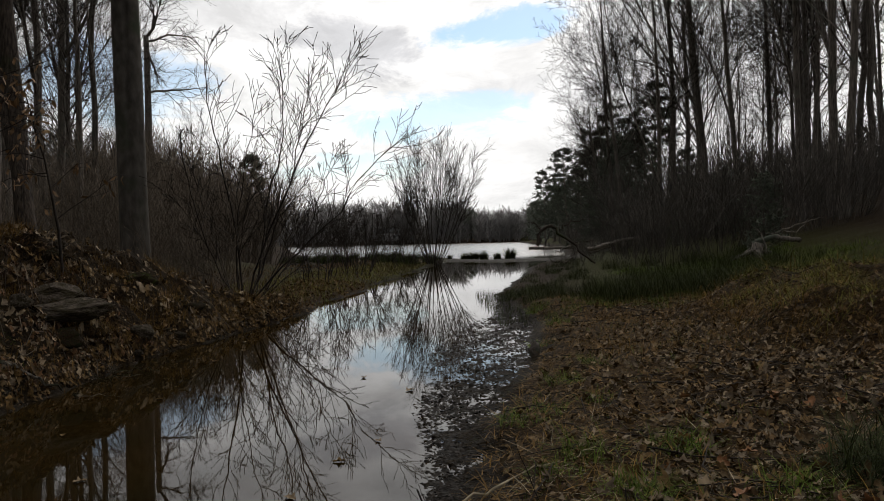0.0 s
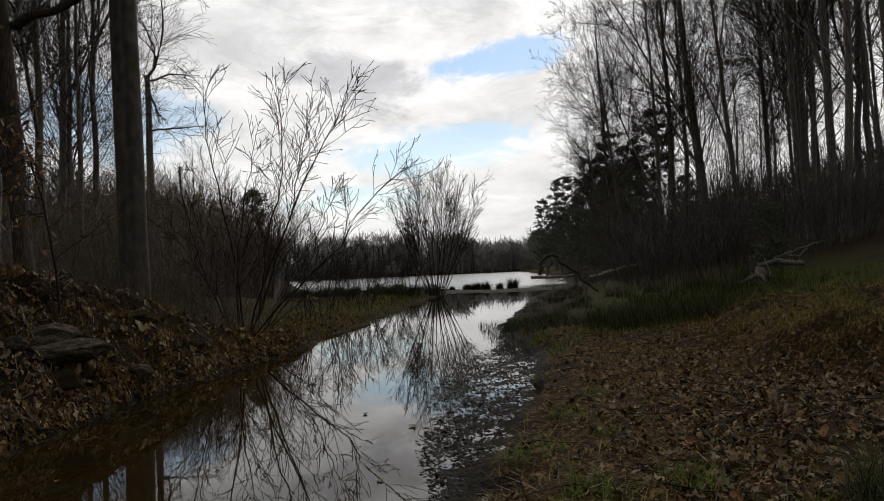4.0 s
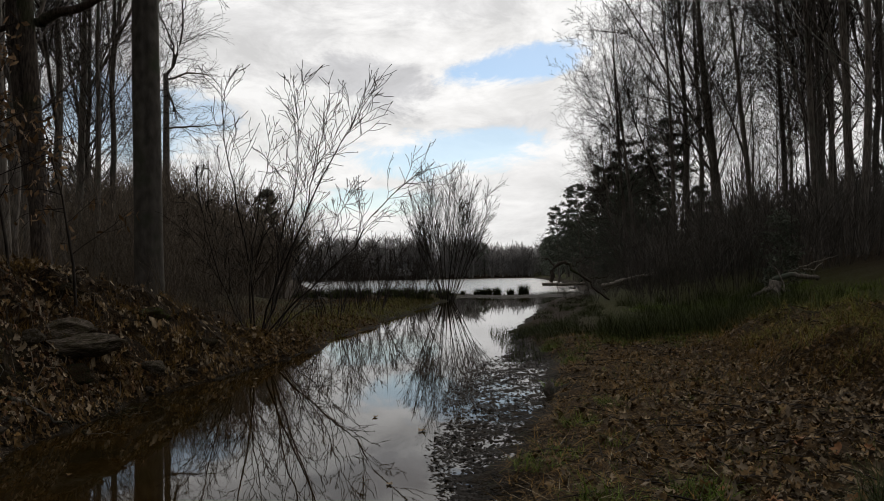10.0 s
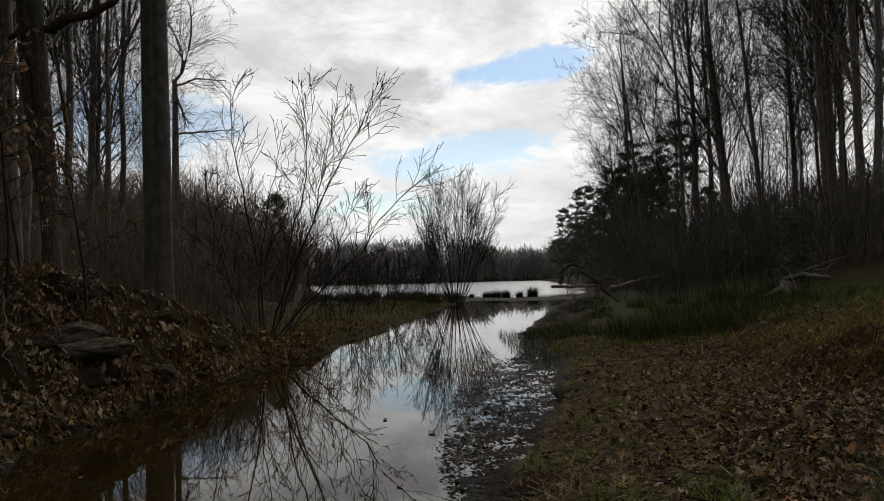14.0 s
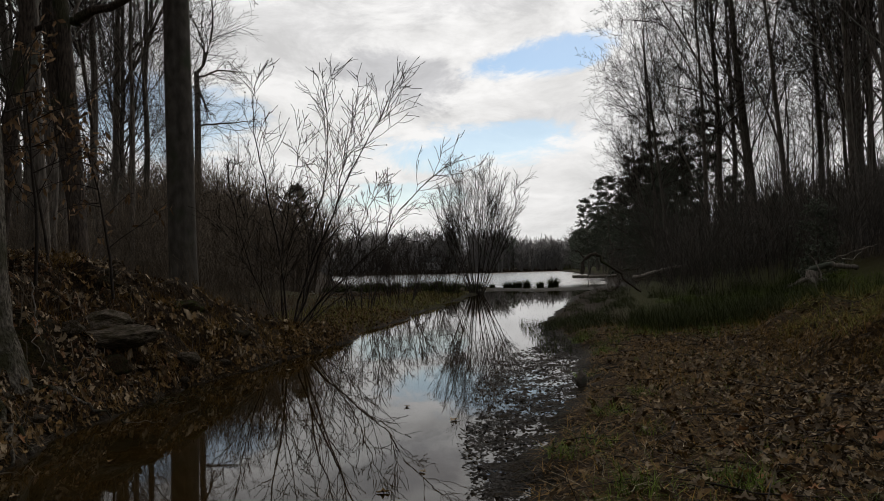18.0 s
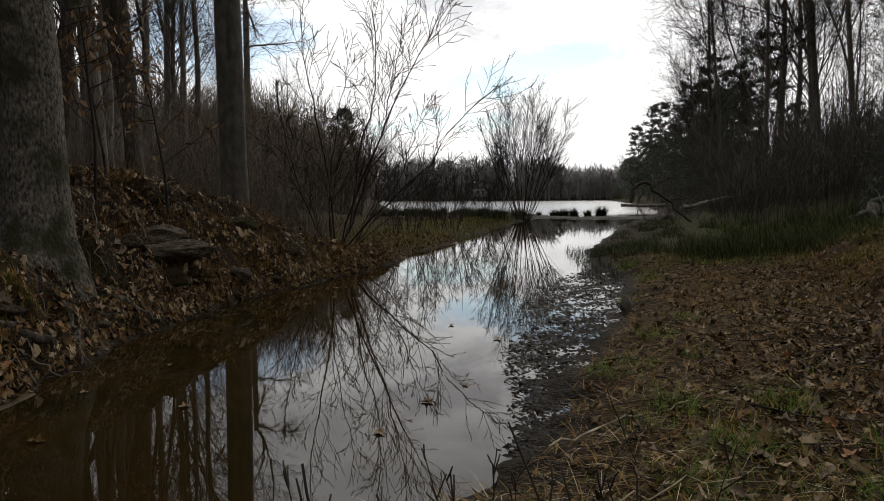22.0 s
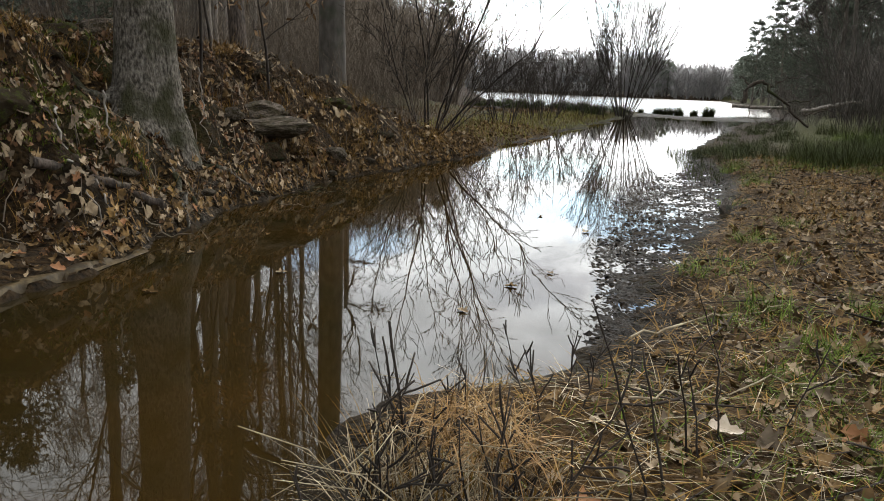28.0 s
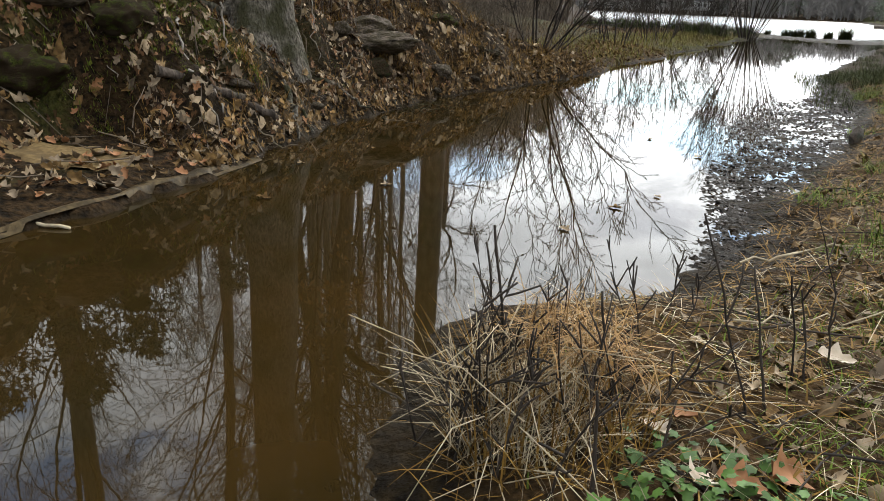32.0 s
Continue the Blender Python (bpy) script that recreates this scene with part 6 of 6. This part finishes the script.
def big_leaf(x, y, size, turn, tilt, mat, label, seed):
    """One large curled leaf with lobes and a midrib."""
    r = np.random.default_rng(seed)
    n, rows = 13, []
    for i in range(n):
        t = i / (n - 1)
        half = 0.30 * math.sin(math.pi * min(t * 1.05, 1)) ** 0.7 * (1 + 0.35 * math.sin(t * 16)) + 0.012
        for v in (-1, -0.5, 0, 0.5, 1):
            px, py = (t - 0.5), half * v
            rows.append((px, py, 0.5 * py * py * 3 + 0.25 * (px ** 2) - 0.02 * (v == 0) + 0.02 * r.normal()))
    faces = [(i * 5 + j, i * 5 + j + 1, i * 5 + j + 6, i * 5 + j + 5) for i in range(n - 1) for j in range(4)]
    ob = mesh_object("fallen_leaf", np.array(rows) * size, faces, mat)
    gx, gy = float(land(x + 0.06, y) - land(x - 0.06, y)) / 0.12, float(land(x, y + 0.06) - land(x, y - 0.06)) / 0.12
    slope = Vector((0, 0, 1)).rotation_difference(Vector((-gx, -gy, 1)).normalized()).to_matrix().to_4x4()
    ob.matrix_world = Matrix.Translation((x, y, float(land(x, y)) + 0.03)) @ slope @ pose(0, 0, 0, tilt, tilt * 0.6, turn)
    return tagged(ob, label, "leaf", "large fallen leaves")


PALE = material("bleached_leaf", (0.45, 0.36, 0.26), (0.65, 0.56, 0.45), 0.7, 12, bump=0.2)
RUSSET = material("russet_leaf", (0.22, 0.10, 0.045), (0.36, 0.18, 0.085), 0.6, 12, bump=0.2)
big_leaf(0.22, 2.49, 0.13, 80, 25, PALE, "bleached cream oak leaf lying on the ivy", 1)
big_leaf(0.32, 2.52, 0.14, 20, 20, RUSSET, "russet curled leaf lying on the ivy", 2)
big_leaf(0.43, 2.64, 0.17, 60, 30, RUSSET, "large russet oak leaf propped on the ivy", 3)
big_leaf(0.06, 2.70, 0.13, 140, 12, PALE, "pale crumpled leaf in the straw", 4)
big_leaf(0.56, 3.41, 0.13, 10, 15, PALE, "pale crumpled leaf beside a bare stem", 5)
big_leaf(0.10, 2.80, 0.16, 170, 15, RUSSET, "russet leaf half under the straw", 6)
for k in range(370):
    r = random.Random(700 + k)
    if k < 120:
        x, y = r.uniform(0.9, 3.6), r.uniform(3.0, 7.0)
    else:
        x, y = (r.uniform(-5.9, -3.75), r.uniform(4.5, 8.5)) if k < 270 else (r.uniform(-4.9, -3.75), r.uniform(3.2, 4.3)) if k < 300 else (r.uniform(-4.35, -3.62), r.uniform(3.7, 5.3))
    if (x > -2 and x < float(bank_right(y)) + 0.8) or land(x, y) < 0.05:
        continue
    big_leaf(x, y, r.uniform(0.07, 0.13), r.uniform(0, 360), r.uniform(-50, 50), (LEAF, GREY_LEAF if k % 3 else LEAF_PALE, RUSSET, GREY_LEAF)[k % 4], ("brown lobed oak leaf lying on the bank", "weathered grey oak leaf lying on the bank" if k % 3 else "pale dry oak leaf lying on the bank", "russet oak leaf lying on the bank", "weathered grey oak leaf lying on the bank")[k % 4], k)


def leafy_sapling(x, y, height, seed, bend):
    """A young beech that keeps its withered leaves."""
    r = np.random.default_rng(seed)
    root = empty("beech_sapling", x, y, float(land(x, y)) - 0.05)
    stem = shoot(r, (0, 0, 0), (bend, 0, 1), height, 8, 0.04, 0.06)
    side = fork(r, stem, np.full(9, 0.014), 12, 0.3, 0.98, 0.36, 1.1, 0.02, 5, 0.12, 0.6)
    fine = [f for p, q in side for f in fork(r, p, q, 4, 0.3, 1, 0.5, 0.7, 0.0, 3, 0.12, 0.6)]
    mesh_object("stem", *tubes([(stem, np.linspace(0.022, 0.006, 9))], 6), TWIG, root)
    for n, line in enumerate(side):
        branch = mesh_object("branch", *tubes([line], 4), TWIG, root)
        mine = fine[4 * n:4 * n + 4]
        tagged(mesh_object("twig_mass", *tubes(mine, 3), TWIG, branch), kind="stuff")
        v, f = [], []
        for p, _ in [line] + mine:
            for _ in range(2):
                c, _ = along(p, 0.3 + 0.7 * r.random())
                d, e = unit(r.normal(0, 0.7, 3) - (0, 0, 1.0)) * 0.13, unit(r.normal(0, 1, 3)) * 0.032
                k = len(v)
                v += [c, c + d * 0.5 + e, c + d, c + d * 0.5 - e]
                f += [(k, k + 1, k + 2), (k, k + 2, k + 3)]
        tagged(mesh_object("withered_leaf_mass", np.array(v), f, WITHERED, branch), "withered pale leaves", kind="stuff")
    return tagged(root, "young beech holding withered pale leaves", "sapling", "beech saplings")


for k, (sx, sy, h) in enumerate(((-5.9, 9.0, 3.0), (-6.6, 10.2, 3.2), (-6.5, 8.6, 3.0), (-5.6, 10.2, 2.6))):
    leafy_sapling(sx, sy, h, 300 + k, (0.1, -0.05, 0.2, 0.0)[k])


def far_house():
    """A pale house among the trees across the lake."""
    root = empty("house", -37.5, 271, 1.6)
    bm = bmesh.new()
    bmesh.ops.create_cube(bm, size=1.0, matrix=Matrix.Translation((0, 0, 1.5)) @ Matrix.Diagonal((9, 6, 3.0, 1)))
    part("wall", bm, WALL_PAINT, root)
    v = [(-5, -3.6, 3), (5, -3.6, 3), (5, 3.6, 3), (-5, 3.6, 3), (-5, 0, 5.2), (5, 0, 5.2)]
    mesh_object("roof", np.array(v), [(0, 1, 5, 4), (2, 3, 4, 5), (0, 4, 3), (1, 2, 5), (0, 3, 2, 1)], ROOF, root, smooth_faces=False)
    for wx in (-3, -1, 1.2, 3.2):
        bm = bmesh.new()
        bmesh.ops.create_cube(bm, size=1.0, matrix=Matrix.Translation((wx, -3.03, 1.7)) @ Matrix.Diagonal((0.9, 0.1, 1.3, 1)))
        window = part("window", bm, WALL_PAINT, root)
        bm = bmesh.new()
        bmesh.ops.create_cube(bm, size=1.0, matrix=Matrix.Translation((wx, -3.1, 1.7)) @ Matrix.Diagonal((0.76, 0.06, 1.16, 1)))
        part("pane", bm, ROOF, window, "dark window pane")
    return tagged(root, "small pale house among trees across the lake", "house")


far_house()


# leaves afloat on the still water
for k, (fx, fy) in enumerate(((-3.0, 7.6), (-2.4, 5.2), (-3.3, 9.8), (-0.55, 6.1), (-0.75, 5.6), (-0.5, 7.9), (-3.2, 6.3), (-0.9, 4.9), (-2.9, 4.4), (-3.35, 5.4), (-1.1, 8.6), (-3.5, 11.5))):
    ob = big_leaf(fx, fy, 0.07 + 0.02 * (k % 3), 47 * k, 3, (LEAF, LEAF_PALE)[k % 2], "small brown leaf afloat on the creek", 40 + k)
    ob.matrix_world = pose(fx, fy, 0.006, 2, 2, 47 * k)
    tagged(ob, group="leaves afloat")
